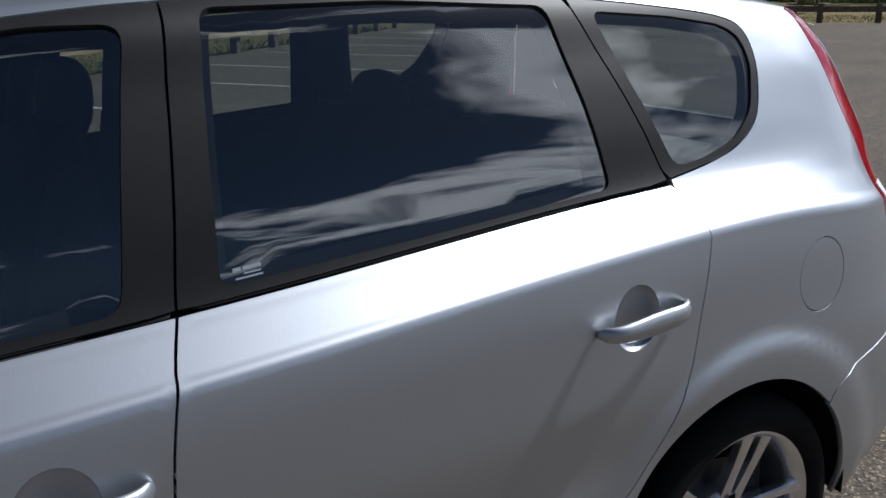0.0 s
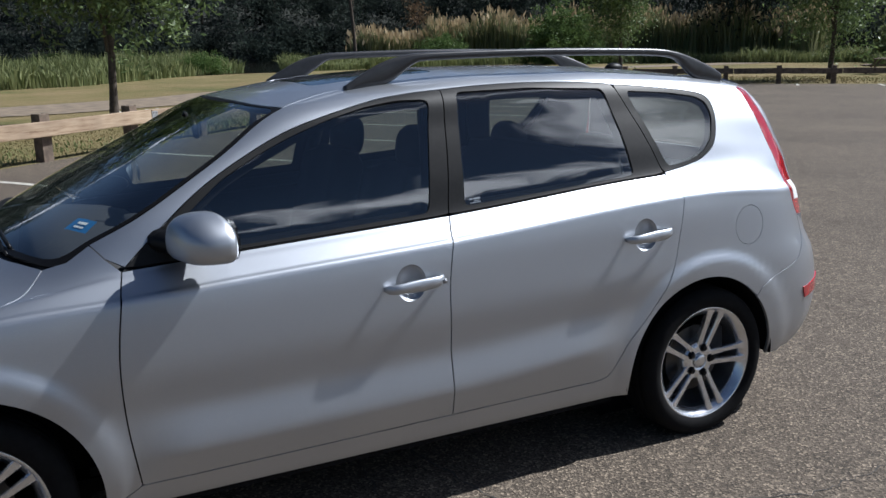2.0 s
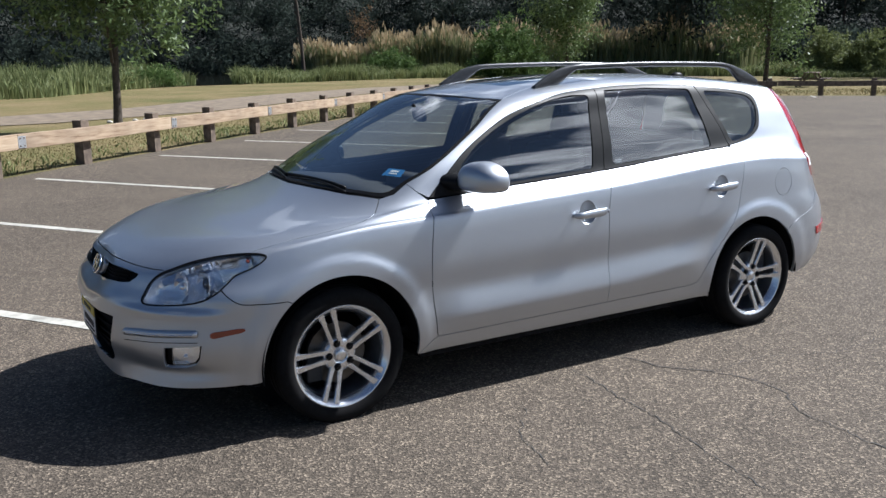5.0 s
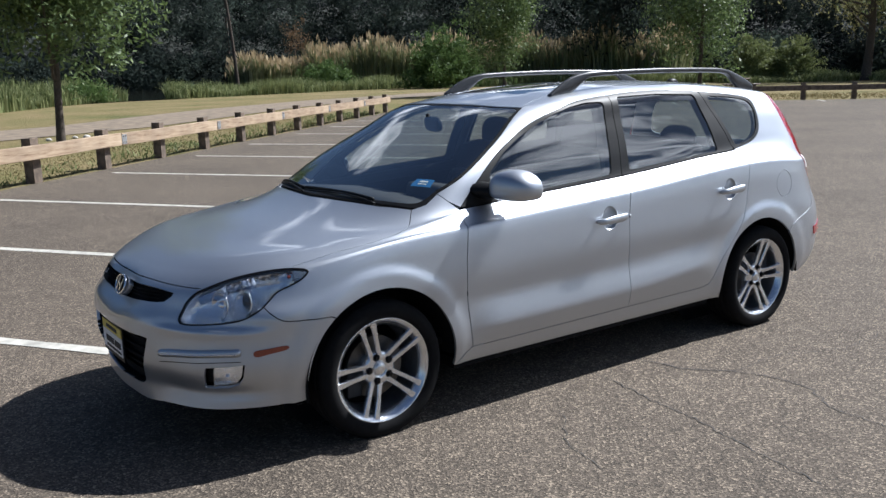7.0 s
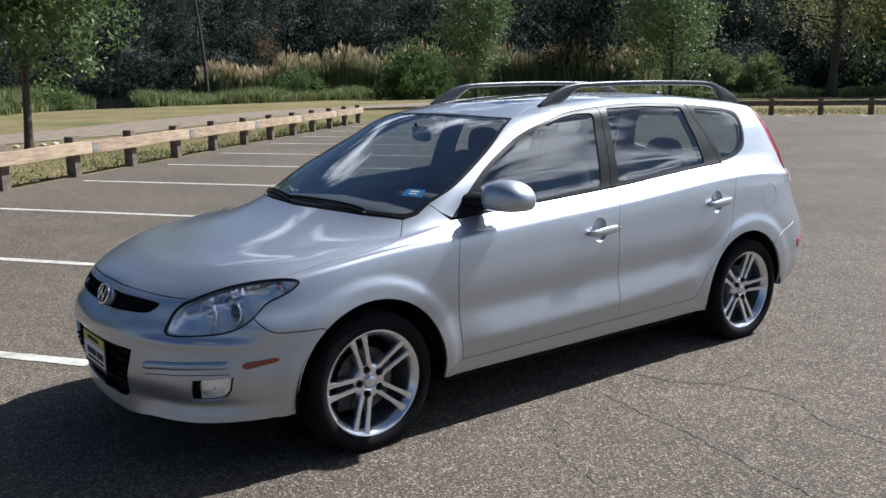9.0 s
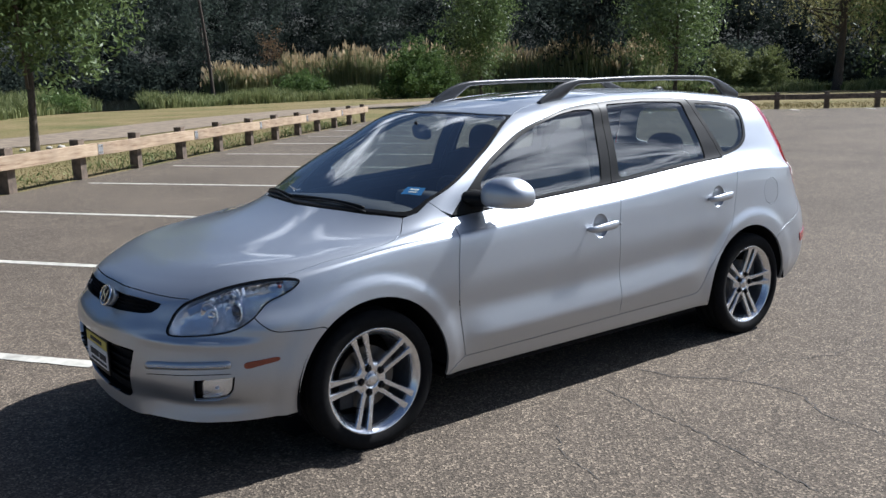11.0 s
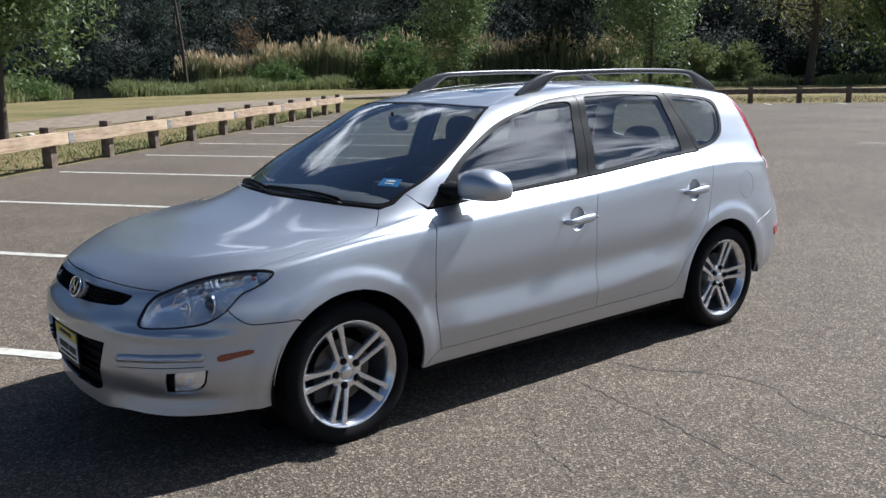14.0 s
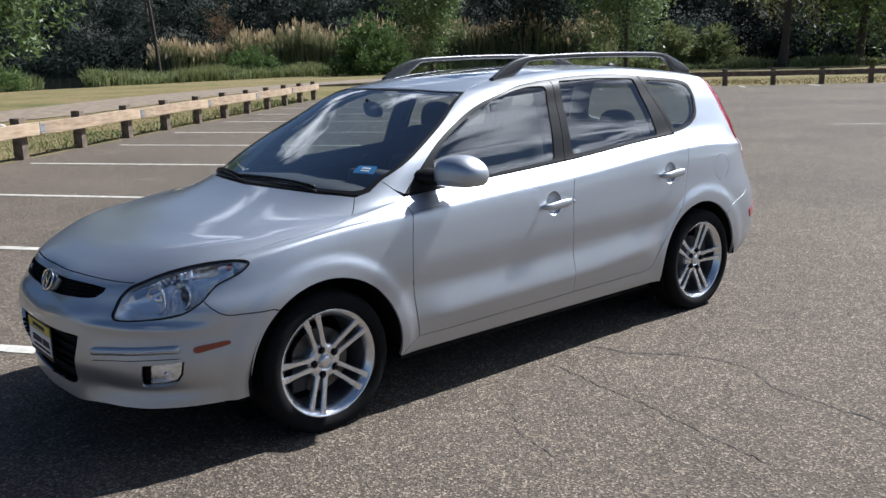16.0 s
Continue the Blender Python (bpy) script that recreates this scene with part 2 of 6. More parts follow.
LABELGREY = plain("sticker_print", (0.30, 0.33, 0.36), 0.6, vary=0.1, scale=60)
WHITE = plain("white_plastic", (0.75, 0.75, 0.74), 0.5, vary=0.06, scale=40)
YELLOW = plain("plate_yellow", (0.62, 0.50, 0.08), 0.5, vary=0.08, scale=30)
STICKER = plain("sticker_blue", (0.025, 0.15, 0.36), 0.5, vary=0.08, scale=60)
FRAME = plain("window_frame_trim", (0.011, 0.0108, 0.0108), 0.5, vary=0.15, scale=60)
GLASS = make_glass("car_glass", (0.63, 0.69, 0.67), 0.0, 0.125)
SCREEN = make_glass("windscreen_glass", (0.84, 0.91, 0.88), 0.0, 0.22)
CLEAR = make_glass("lamp_lens", (0.97, 0.98, 0.99), 0.0, 0.06)
SUNGLASS = plain("sunroof_glass", (0.012, 0.016, 0.02), 0.03, vary=0.1, scale=5, coat=1.0)

DARK.node_tree.nodes["Principled BSDF"].inputs["Specular IOR Level"].default_value = 0.1
BLACK.node_tree.nodes["Principled BSDF"].inputs["Specular IOR Level"].default_value = 0.18
RUBBER.node_tree.nodes["Principled BSDF"].inputs["Specular IOR Level"].default_value = 0.2
FRAME.node_tree.nodes["Principled BSDF"].inputs["Specular IOR Level"].default_value = 0.28

# ---- ground ----
def mesh_ob(name, bm, mat, smooth=False, parent=None):
    me = bpy.data.meshes.new(name)
    bm.to_mesh(me)
    bm.free()
    mats = mat if isinstance(mat, (list, tuple)) else [mat]
    for k in mats:
        me.materials.append(k)
    if smooth:
        me.shade_smooth()
    ob = new(name, me)
    if parent:
        ob.parent = parent
    return ob


def part(name, bm, mat, parent, label="", smooth=False):
    ob = mesh_ob(name, bm, mat, smooth, parent)
    if label:
        ob["label"] = label
    return ob


def add_box(bm, cx, cy, cz, sx, sy, sz, rot=0.0, bevel=0.0, mat=0, m=None):
    r = bmesh.ops.create_cube(bm, size=1.0, matrix=(m or Matrix()) @ Matrix.Translation((cx, cy, cz)) @ Matrix.Rotation(rot, 4, "Z") @ Matrix.Diagonal((sx, sy, sz, 1)))
    fs = {f for v in r["verts"] for f in v.link_faces}
    for f in fs:
        f.material_index = mat
    if bevel:
        es = list({e for v in r["verts"] for e in v.link_edges})
        bmesh.ops.bevel(bm, geom=es, offset=bevel, segments=2, affect="EDGES", profile=0.7)
    return r


RAIL = Vector((0.725, 0.689, 0))          # along the timber barrier
BACK = Vector((0.689, -0.725, 0))         # along the barrier across the far end
RAIL0 = Vector((1.01, 12.44, 0))          # a post foot
BACK0 = Vector((31.05, 18.0, 0))

bm = bmesh.new()
bmesh.ops.create_grid(bm, x_segments=40, y_segments=40, size=1500)
tagged(mesh_ob("ground", bm, LAWN), "dry summer lawn and rough grass round the car park", "ground", kind="structure")


def slab(name, pts, z, mat, label, category):
    bm = bmesh.new()
    bm.faces.new([bm.verts.new((x, y, z)) for x, y in pts])
    bmesh.ops.triangulate(bm, faces=bm.faces[:])
    return tagged(mesh_ob(name, bm, mat), label, category, kind="structure")


a0 = RAIL0 - 60 * RAIL + 0.12 * BACK
a1 = RAIL0 + 21 * RAIL + 0.12 * BACK
b0 = BACK0 - 17 * BACK - 0.4 * RAIL
b1 = BACK0 + 90 * BACK - 0.4 * RAIL
slab("car_park", [(a0.x, a0.y), (a0.x + 120 * BACK.x, a0.y + 120 * BACK.y), (b1.x, b1.y), (b0.x, b0.y), (a1.x, a1.y)], 0.012, ASPHALT,
     "worn grey asphalt car park with light stone chips", "car park")


# ---- the car park's markings ----
def ribbon(name, pts, width, z, mat, label, category, ragged=0.0, seed=1):
    rng = random.Random(seed)
    pts = [Vector((*p, 0)) for p in pts]
    bm = bmesh.new()
    rows = []
    for k, p in enumerate(pts):
        d = (pts[min(k + 1, len(pts) - 1)] - pts[max(k - 1, 0)]).normalized()
        s = Vector((-d.y, d.x, 0)) * width / 2
        a, b = 1 + ragged * rng.uniform(-1, 1), 1 + ragged * rng.uniform(-1, 1)
        rows.append((bm.verts.new(p + s * a + Vector((0, 0, z))), bm.verts.new(p - s * b + Vector((0, 0, z)))))
    for a, b in zip(rows, rows[1:]):
        bm.faces.new([a[0], a[1], b[1], b[0]])
    bmesh.ops.recalc_face_normals(bm, faces=bm.faces[:])
    for f in bm.faces:
        if f.normal.z < 0:
            f.normal_flip()
    return tagged(mesh_ob(name, bm, mat), label, category, kind="structure")


BAY = Vector((0.575, -0.818, 0))
starts = [Vector((-5.19, 5.77, 0)), Vector((-3.41, 7.43, 0)), Vector((-1.38, 9.36, 0)), Vector((0.9, 11.54, 0)), Vector((3.09, 13.52, 0)), Vector((5.09, 15.49, 0)), Vector((7.41, 17.72, 0))]
starts += [starts[0] - Vector((2.05, 1.95, 0)) * k for k in (1, 2, 3)] + [starts[6] + Vector((2.1, 2.0, 0)) * k for k in (1, 2, 3)]
for k, s in enumerate(starts):
    ribbon("parking_line", [(s + BAY * t)[:2] for t in np.linspace(0, 5.6, 40)], 0.105, 0.0165, LINE, "worn white parking bay line on asphalt", "road marking", 0.10, k)
for k in range(-5, 9):
    s = BACK0 + BACK * (0.47 + 2.9 * k) - RAIL * 0.42
    ribbon("parking_line", [(s - RAIL * t)[:2] for t in np.linspace(0, 1.6, 12)], 0.105, 0.0165, LINE, "worn white parking bay line on asphalt", "road marking", 0.1, 40 + k)
s = Vector((14.0, 5.9, 0))
ribbon("parking_line", [(s + BAY * t)[:2] for t in np.linspace(1.15, 5.4, 30)], 0.09, 0.0165, LINE_FADED, "faded parking bay line on asphalt", "road marking", 0.3, 70)


def crack(pts, width, seed):
    rng = random.Random(seed)
    out = []
    for a, b in zip(pts, pts[1:]):
        n = max(2, int(math.dist(a, b) / 0.03))
        for i in range(n):
            t = i / n
            out.append((a[0] + (b[0] - a[0]) * t + rng.uniform(-0.012, 0.012), a[1] + (b[1] - a[1]) * t + rng.uniform(-0.012, 0.012)))
    out.append(pts[-1])
    ribbon("crack", out, width, 0.0150, TAR, "dark crack in the asphalt", "crack", 0.7, seed)


TAR = plain("crack_dirt", (0.06, 0.056, 0.052), 0.95, vary=0.4, scale=30)
crack([(-0.02, -0.45), (-0.07, -0.85), (-0.08, -1.01), (-0.13, -1.31), (-0.15, -1.55), (-0.22, -1.85), (-0.30, -2.3)], 0.005, 1)
crack([(0.20, -0.45), (0.28, -0.81), (0.34, -1.11), (0.51, -1.30), (0.60, -1.53), (0.57, -1.72), (0.45, -1.88), (0.41, -2.22), (0.36, -2.8)], 0.0065, 2)
crack([(0.51, -1.30), (0.9, -1.28), (1.3, -1.45), (1.9, -1.42)], 0.004, 3)
crack([(-0.55, -1.10), (-0.62, -1.22), (-0.80, -1.42), (-0.86, -1.7)], 0.0035, 4)
crack([(9.0, 9.0), (11.0, 6.6), (13.2, 5.0), (15.5, 3.6), (18.0, 1.2)], 0.03, 5)

# ---- timber barriers ----
def barrier_post(p, ang, seed, h=0.70):
    rng = random.Random(seed)
    bm = bmesh.new()
    add_box(bm, 0, 0, h / 2 - 0.05, 0.19, 0.17, h + 0.1, 0, 0.012)
    for v in bm.verts:
        if v.co.z > 0.5:
            v.co.z += 0.02 * v.co.x / 0.1 * rng.uniform(-1, 1)
    ob = tagged(mesh_ob("barrier_post", bm, POST), "dark weathered square timber barrier post", "post", "barrier posts")
    ob.matrix_basis = Matrix.Translation(p) @ Matrix.Rotation(ang + rng.uniform(-0.05, 0.05), 4, "Z") @ Matrix.Rotation(rng.uniform(-0.02, 0.02), 4, "X")


def barrier_beam(a, b, seed, plate, mat, label):
    rng = random.Random(seed)
    d = b - a
    ln, ang = d.length - 0.02, math.atan2(d.y, d.x)
    bm = bmesh.new()
    add_box(bm, 0, 0, 0, ln, 0.10, 0.215, 0, 0.010)
    bmesh.ops.subdivide_edges(bm, edges=[e for e in bm.edges if e.calc_length() > 1.0], cuts=8, use_grid_fill=True)
    for v in bm.verts:
        v.co.z += 0.006 * math.sin(v.co.x * 1.7 + seed) + rng.uniform(-0.002, 0.002)
        v.co.y += 0.005 * math.sin(v.co.x * 1.1 + seed * 2)
    ob = tagged(mesh_ob("barrier_beam", bm, mat), label, "barrier beam", "barrier beams")
    ob.matrix_basis = Matrix.Translation((a + b) / 2) @ Matrix.Rotation(ang, 4, "Z")
    if plate:
        bm = bmesh.new()
        add_box(bm, -ln / 2 + 0.06, -0.054, 0, 0.16, 0.006, 0.17, 0, 0.002)
        pl = part("joint_plate", bm, STEEL, ob, "galvanised steel joint plate")
        for dx in (0.02, 0.10):
            for dz in (-0.055, 0.055):
                bm = bmesh.new()
                bmesh.ops.create_cone(bm, cap_ends=True, segments=8, radius1=0.012, radius2=0.009, depth=0.012, matrix=Matrix.Translation((-ln / 2 + dx, -0.061, dz)) @ Matrix.Rotation(math.pi / 2, 4, "X"))
                part("bolt", bm, POST, pl)


ra, ba = math.atan2(RAIL.y, RAIL.x), math.atan2(BACK.y, BACK.x)
for k in range(-14, 11):
    barrier_post(RAIL0 + RAIL * 2.0 * k, ra, 100 + k)
for k in range(-7, 5):
    a, b = RAIL0 + RAIL * (4.0 * k + 0.35), RAIL0 + RAIL * (4.0 * k + 4.35)
    if k == 4:
        b = RAIL0 + RAIL * 20.15
    sh = BACK * 0.135 + Vector((0, 0, 0.50))
    barrier_beam(a + sh, b + sh, k, True, TIMBER, "pale sawn timber barrier beam on posts")
for k in range(-6, 22):
    barrier_post(BACK0 + BACK * 2.0 * k, ba, 200 + k, 0.70)
for k in range(-6, 20, 2):
    sh = -RAIL * 0.135 + Vector((0, 0, 0.50))
    barrier_beam(BACK0 + BACK * (2.0 * k + 0.3) + sh, BACK0 + BACK * (2.0 * k + 4.3) + sh, 50 + k, False, POST, "grey weathered timber barrier beam on posts")

# ---- path, pond ----
PATH_LINE = [(-60, 14), (-20, 20.5), (-8, 22.6), (0, 24.3), (5, 27), (9, 31), (14, 36), (22, 42), (36, 48), (60, 52), (100, 54)]
ribbon("path", PATH_LINE, 4.4, 0.02, GRAVEL, "pale gravel path across the lawn", "path", 0.06, 3)
slab("pond", [(-140, 52), (-20, 52), (0, 52), (8, 53), (14.5, 57.6), (18.4, 58.6), (21, 66), (30, 80), (44, 98), (60, 112), (60, 150), (-140, 150)], 0.03, WATER, "dark still pond behind tall grass", "pond")


# ---- plants ----
def quads(name, centres, along, across, mat, parent=None):
    """One mesh of many four-cornered leaves. along and across are half axes."""
    n = len(centres)
    v = np.empty((n, 4, 3), dtype=np.float32)
    v[:, 0], v[:, 1] = centres - along, centres + across
    v[:, 2], v[:, 3] = centres + along, centres - across
    me = bpy.data.meshes.new(name)
    me.from_pydata(v.reshape(-1, 3).tolist(), [], np.arange(n * 4).reshape(n, 4).tolist())
    mats = mat if isinstance(mat, (list, tuple)) else [mat]
    for m in mats:
        me.materials.append(m)
    ob = new(name, me)
    if parent:
        ob.parent = parent
    return ob


def unit(rng, n):
    v = rng.normal(size=(n, 3))
    return v / np.linalg.norm(v, axis=1, keepdims=True)


def leaf_cloud(rng, centres, spread, per, size, droop=0.35):
    """Leaves round clump centres."""
    c = np.repeat(centres, per, axis=0)
    n = len(c)
    p = c + rng.normal(size=(n, 3)) * spread
    d = unit(rng, n)
    d[:, 2] -= droop
    d /= np.linalg.norm(d, axis=1, keepdims=True)
    w = np.cross(d, unit(rng, n))
    w /= np.linalg.norm(w, axis=1, keepdims=True) + 1e-6
    s = size * rng.uniform(0.6, 1.25, (n, 1))
    return p, d * s, w * s * 0.36


def trunk_mesh(rng, height, r0, limbs, crown_c, crown_r, lean=0.0):
    bm = bmesh.new()

    def limb(a, b, ra, rb, seg=8, bend=0.1):
        a, b = Vector(a), Vector(b)
        off = Vector((rng.uniform(-bend, bend), rng.uniform(-bend, bend), 0)) * (b - a).length
        prev = None
        d = (b - a).normalized()
        u = d.orthogonal().normalized()
        w = d.cross(u)
        for k in range(7):
            t = k / 6
            p = a.lerp(b, t) + off * math.sin(math.pi * t)
            r = ra + (rb - ra) * t
            if k == 0 and ra == r0:
                r *= 1.25
            ring = [bm.verts.new(p + (u * math.cos(q) + w * math.sin(q)) * r * rng.uniform(0.92, 1.08)) for q in np.linspace(0, 2 * math.pi, seg, endpoint=False)]
            if prev:
                for i in range(seg):
                    bm.faces.new([prev[i], prev[(i + 1) % seg], ring[(i + 1) % seg], ring[i]])
            prev = ring
    top = Vector((lean, 0, height))
    limb((0, 0, -0.1), top, r0, r0 * 0.3, 10, 0.03)
    for k in range(limbs):
        t = rng.uniform(0.28, 0.9)
        a = Vector((lean * t, 0, height * t))
        q = unit(rng, 1)[0] * np.array(crown_r) * rng.uniform(0.5, 0.9)
        b = Vector(crown_c) + Vector(q)
        b.z = max(b.z, a.z + 0.3)
        limb(a, b, r0 * (0.5 - 0.3 * t), r0 * 0.06, 6)
    return bm


def tree(name, x, y, height, r0, centre, radii, clumps, per, size, mat, label, seed, limbs=14, spread=0.28, hollow=0.35, ang=0.0):
    rng = np.random.default_rng(seed)
    t = empty_at(name, (x, y, 0), label, "tree")
    part("trunk", trunk_mesh(rng, height, r0, limbs, centre, radii), BARK, t, "dark bark trunk with limbs", True)
    u = unit(rng, clumps) * (hollow + (1 - hollow) * rng.random((clumps, 1)) ** 0.6)
    lump = 1 + 0.28 * np.sin(u[:, :1] * 5 + seed) * np.cos(u[:, 1:2] * 4 + seed) + 0.18 * rng.normal(size=(clumps, 1))
    c = u * np.array(radii) * lump + np.array(centre)
    p, d, w = leaf_cloud(rng, c, spread, per, size)
    quads("crown", p, d, w, mat, t)["label"] = "loose leafy crown with gaps"
    return t


def empty_at(name, p, label, category, group=""):
    ob = new(name)
    ob.location = p
    return tagged(ob, label, category, group)


tree("young_tree", 1.30, 17.0, 5.6, 0.095, (0.2, 0, 4.36), (2.25, 2.2, 2.35), 520, 50, 0.085, LEAF, "young broadleaf tree with dense green crown on the lawn", 5, 18, 0.18)
tree("young_tree", 31.3, 23.6, 7.4, 0.11, (0, 0, 4.9), (2.3, 2.3, 3.3), 330, 46, 0.095, LEAF, "young broadleaf tree with green crown behind the barrier", 6, 14, 0.30)
tree("young_tree", 32.9, 39.9, 8.5, 0.12, (0, 0, 5.4), (2.05, 2.05, 4.0), 320, 44, 0.11, LEAF, "young broadleaf tree with green crown on the lawn", 7, 14, 0.32)
tree("park_tree", 64.5, 34.2, 13.0, 0.33, (0.0, 0, 9.0), (4.6, 4.6, 5.0), 170, 46, 0.14, LEAF_AUTUMN, "tall tree with thin yellowing leaves and bare limbs", 9, 26, 0.6, 0.5)
tree("park_tree", 70.5, 31.0, 13.0, 0.36, (0.5, 0, 8.0), (5.5, 5.0, 6.0), 300, 28, 0.28, LEAF, "tall broadleaf tree with dark green crown", 10, 22, 0.6, 0.45)
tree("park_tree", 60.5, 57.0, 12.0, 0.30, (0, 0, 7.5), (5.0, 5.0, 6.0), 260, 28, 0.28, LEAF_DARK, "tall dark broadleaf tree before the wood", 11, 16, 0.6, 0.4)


def shrub(name, x, y, radii, clumps, per, size, mat, label, seed, z=0.9):
    rng = np.random.default_rng(seed)
    u = unit(rng, clumps)
    u[:, 2] = np.abs(u[:, 2])
    c = u * np.array(radii) * (0.55 + 0.45 * rng.random((clumps, 1))) * (1 + 0.15 * rng.normal(size=(clumps, 1))) + np.array((0, 0, 0.2))
    c[:, 2] = np.maximum(c[:, 2], 0.12)
    p, d, w = leaf_cloud(rng, c, size * 1.3, per, size, -0.1)
    p[:, 2] = np.maximum(p[:, 2], 0.02)
    ob = quads(name, p + np.array((x, y, 0.0)), d, w, mat)
    return tagged(ob, label, "shrub")


OLIVE = leafy("olive_leaf", (0.10, 0.125, 0.045), (0.25, 0.28, 0.115), 0.35)
RUSSET = leafy("russet_leaf", (0.10, 0.06, 0.035), (0.22, 0.15, 0.085), 0.3)
shrub("bush", 60.9, 41.9, (2.0, 2.0, 3.5), 260, 40, 0.13, OLIVE, "tall rounded olive-green bush on the lawn", 21)
shrub("bush", 62.4, 39.2, (1.9, 1.9, 3.1), 240, 40, 0.13, OLIVE, "rounded olive-green bush on the lawn", 25)
tree("russet_tree", 43.2, 89.6, 5.6, 0.11, (0, 0, 5.4), (1.6, 1.5, 1.9), 34, 20, 0.15, RUSSET, "small tree with russet leaves at the edge of the wood", 12, 12, 0.3, 0.3)
shrub("bush", 44.5, 62.5, (4.0, 3.0, 4.6), 420, 44, 0.15, SHRUB, "dark green bush in front of the reeds", 22)
shrub("bush", 12.1, 57.5, (1.6, 1.4, 1.2), 140, 30, 0.10, SHRUB, "rounded green waterside bush", 23)
shrub("bush", 36.0, 69.0, (2.6, 2.2, 2.4), 220, 36, 0.12, SHRUB, "rounded green waterside bush", 24)


def blades(name, line, depth, count, height, width, mat, label, category, seed, bend=0.25, z0=0.0, roll=0.35, clear=None):
    """Upright blades in a belt behind a line."""
    rng = np.random.default_rng(seed)
    pts = np.array(line, dtype=float)
    seg = np.linalg.norm(np.diff(pts, axis=0), axis=1)
    cum = np.concatenate([[0], np.cumsum(seg)])
    s = rng.random(count) * cum[-1]
    i = np.clip(np.searchsorted(cum, s) - 1, 0, len(seg) - 1)
    t = (s - cum[i]) / seg[i]
    p = pts[i] + (pts[i + 1] - pts[i]) * t[:, None]
    nrm = np.stack([-(pts[i + 1] - pts[i])[:, 1], (pts[i + 1] - pts[i])[:, 0]], 1) / seg[i][:, None]
    p = p + nrm * (rng.random(count) * depth)[:, None]
    if clear:
        p = p[~clear(p[:, 0], p[:, 1])]
        count = len(p)
    wave = 1.1 - roll + roll * np.sin(p[:, 0] * 0.7 + seed) * np.cos(p[:, 1] * 0.5)
    h = height * rng.uniform(0.6, 1.1, count) * wave
    lean = rng.normal(size=(count, 2)) * bend
    a = rng.random(count) * 2 * np.pi
    half = np.stack([np.cos(a), np.sin(a), 0 * a], 1) * (width * rng.uniform(0.6, 1.3, count))[:, None] / 2
    base = np.stack([p[:, 0], p[:, 1], np.full(count, z0)], 1)
    mid = base + np.stack([lean[:, 0] * h * 0.3, lean[:, 1] * h * 0.3, h * 0.55], 1)
    tip = base + np.stack([lean[:, 0] * h, lean[:, 1] * h, h * (1 - 0.25 * np.abs(lean).sum(1))], 1)
    v = np.stack([base - half, base + half, mid + half * 0.8, mid - half * 0.8, tip], 1)
    o = np.arange(count) * 5
    f = [x for k in o.tolist() for x in ([k, k + 1, k + 2, k + 3], [k + 3, k + 2, k + 4])]
    me = bpy.data.meshes.new(name)
    me.from_pydata(v.reshape(-1, 3).tolist(), [], f)
    me.materials.append(mat)
    return tagged(new(name, me), label, category, kind="stuff"), tip


def inlet(x, y):
    """The strip of open water that reaches the lawn."""
    return (x > 14.9 + (y - 58.5) * 0.29) & (x < 17.6 + (y - 58.5) * 0.33)


TALL = [(16.6, 63.0), (15.4, 61.0), (8.4, 51.5), (3.1, 42.5), (-1.8, 39.5), (-12, 38.0), (-30, 36.0)]
blades("tall_grass", TALL[::-1], 9.0, 26000, 1.75, 0.09, GRASSY, "tall green rushes and grass along the pond", "tall grass", 31, 0.22, clear=inlet)
FRINGE = [(18.6, 59.4), (23.5, 61.0), (29.6, 63.0), (36.0, 65.5), (43.5, 66.5), (50.0, 59.5), (56.0, 49.5), (60, 44)]
blades("fringe_grass", FRINGE, 6.5, 22000, 1.45, 0.085, GRASSY, "rough green grass and weeds before the reeds", "tall grass", 32, 0.35, clear=inlet)
LOW_REEDS = [(33.0, 79.5), (36.5, 79.0), (41.0, 77.5)]
_, low_tips = blades("reeds", LOW_REEDS, 8.0, 7000, 3.3, 0.15, REED_LEAF, "lower end of the bank of reeds", "reeds", 38, 0.14, 0.0, 0.2)
REEDS = [(39.0, 78.5), (43.0, 76.0), (50.5, 68.5), (56.0, 60.0), (61.0, 50.5)]
_, tips = blades("reeds", REEDS, 9.0, 20000, 4.7, 0.15, REED_LEAF, "dense bank of tall reeds", "reeds", 33, 0.10, 0.0, 0.22)
tips = np.concatenate([tips, low_tips])
rng = np.random.default_rng(34)
pick = rng.choice(len(tips), 5200, replace=False)
pc = tips[pick] + np.array((0, 0, 0.12))
pd = np.stack([rng.normal(size=5200) * 0.08, rng.normal(size=5200) * 0.08, np.full(5200, 0.38)], 1)
pw = rng.normal(size=(5200, 3)) * np.array((0.09, 0.09, 0.02))
tagged(quads("reed_plumes", pc, pd, pw, PLUME), "buff feathery plumes on the reeds", "reeds", kind="stuff")
edge_line = [(RAIL0 + RAIL * s - BACK * 0.05)[:2] for s in (-26, -10, 0, 8, 20)]
blades("verge_grass", edge_line, 3.6, 20000, 0.055, 0.018, VERGE, "short rough grass behind the timber barrier", "grass", 35, 0.5)
blades("verge_weeds", edge_line, 1.4, 2200, 0.22, 0.03, GRASSY, "weeds at the foot of the timber barrier", "weeds", 36, 0.7)
back_line = [(BACK0 + BACK * s + RAIL * 0.2)[:2] for s in (-14, 40)]
blades("back_verge_grass", back_line, 8.0, 12000, 0.12, 0.04, VERGE, "rough grass behind the far barrier", "grass", 37, 0.5)

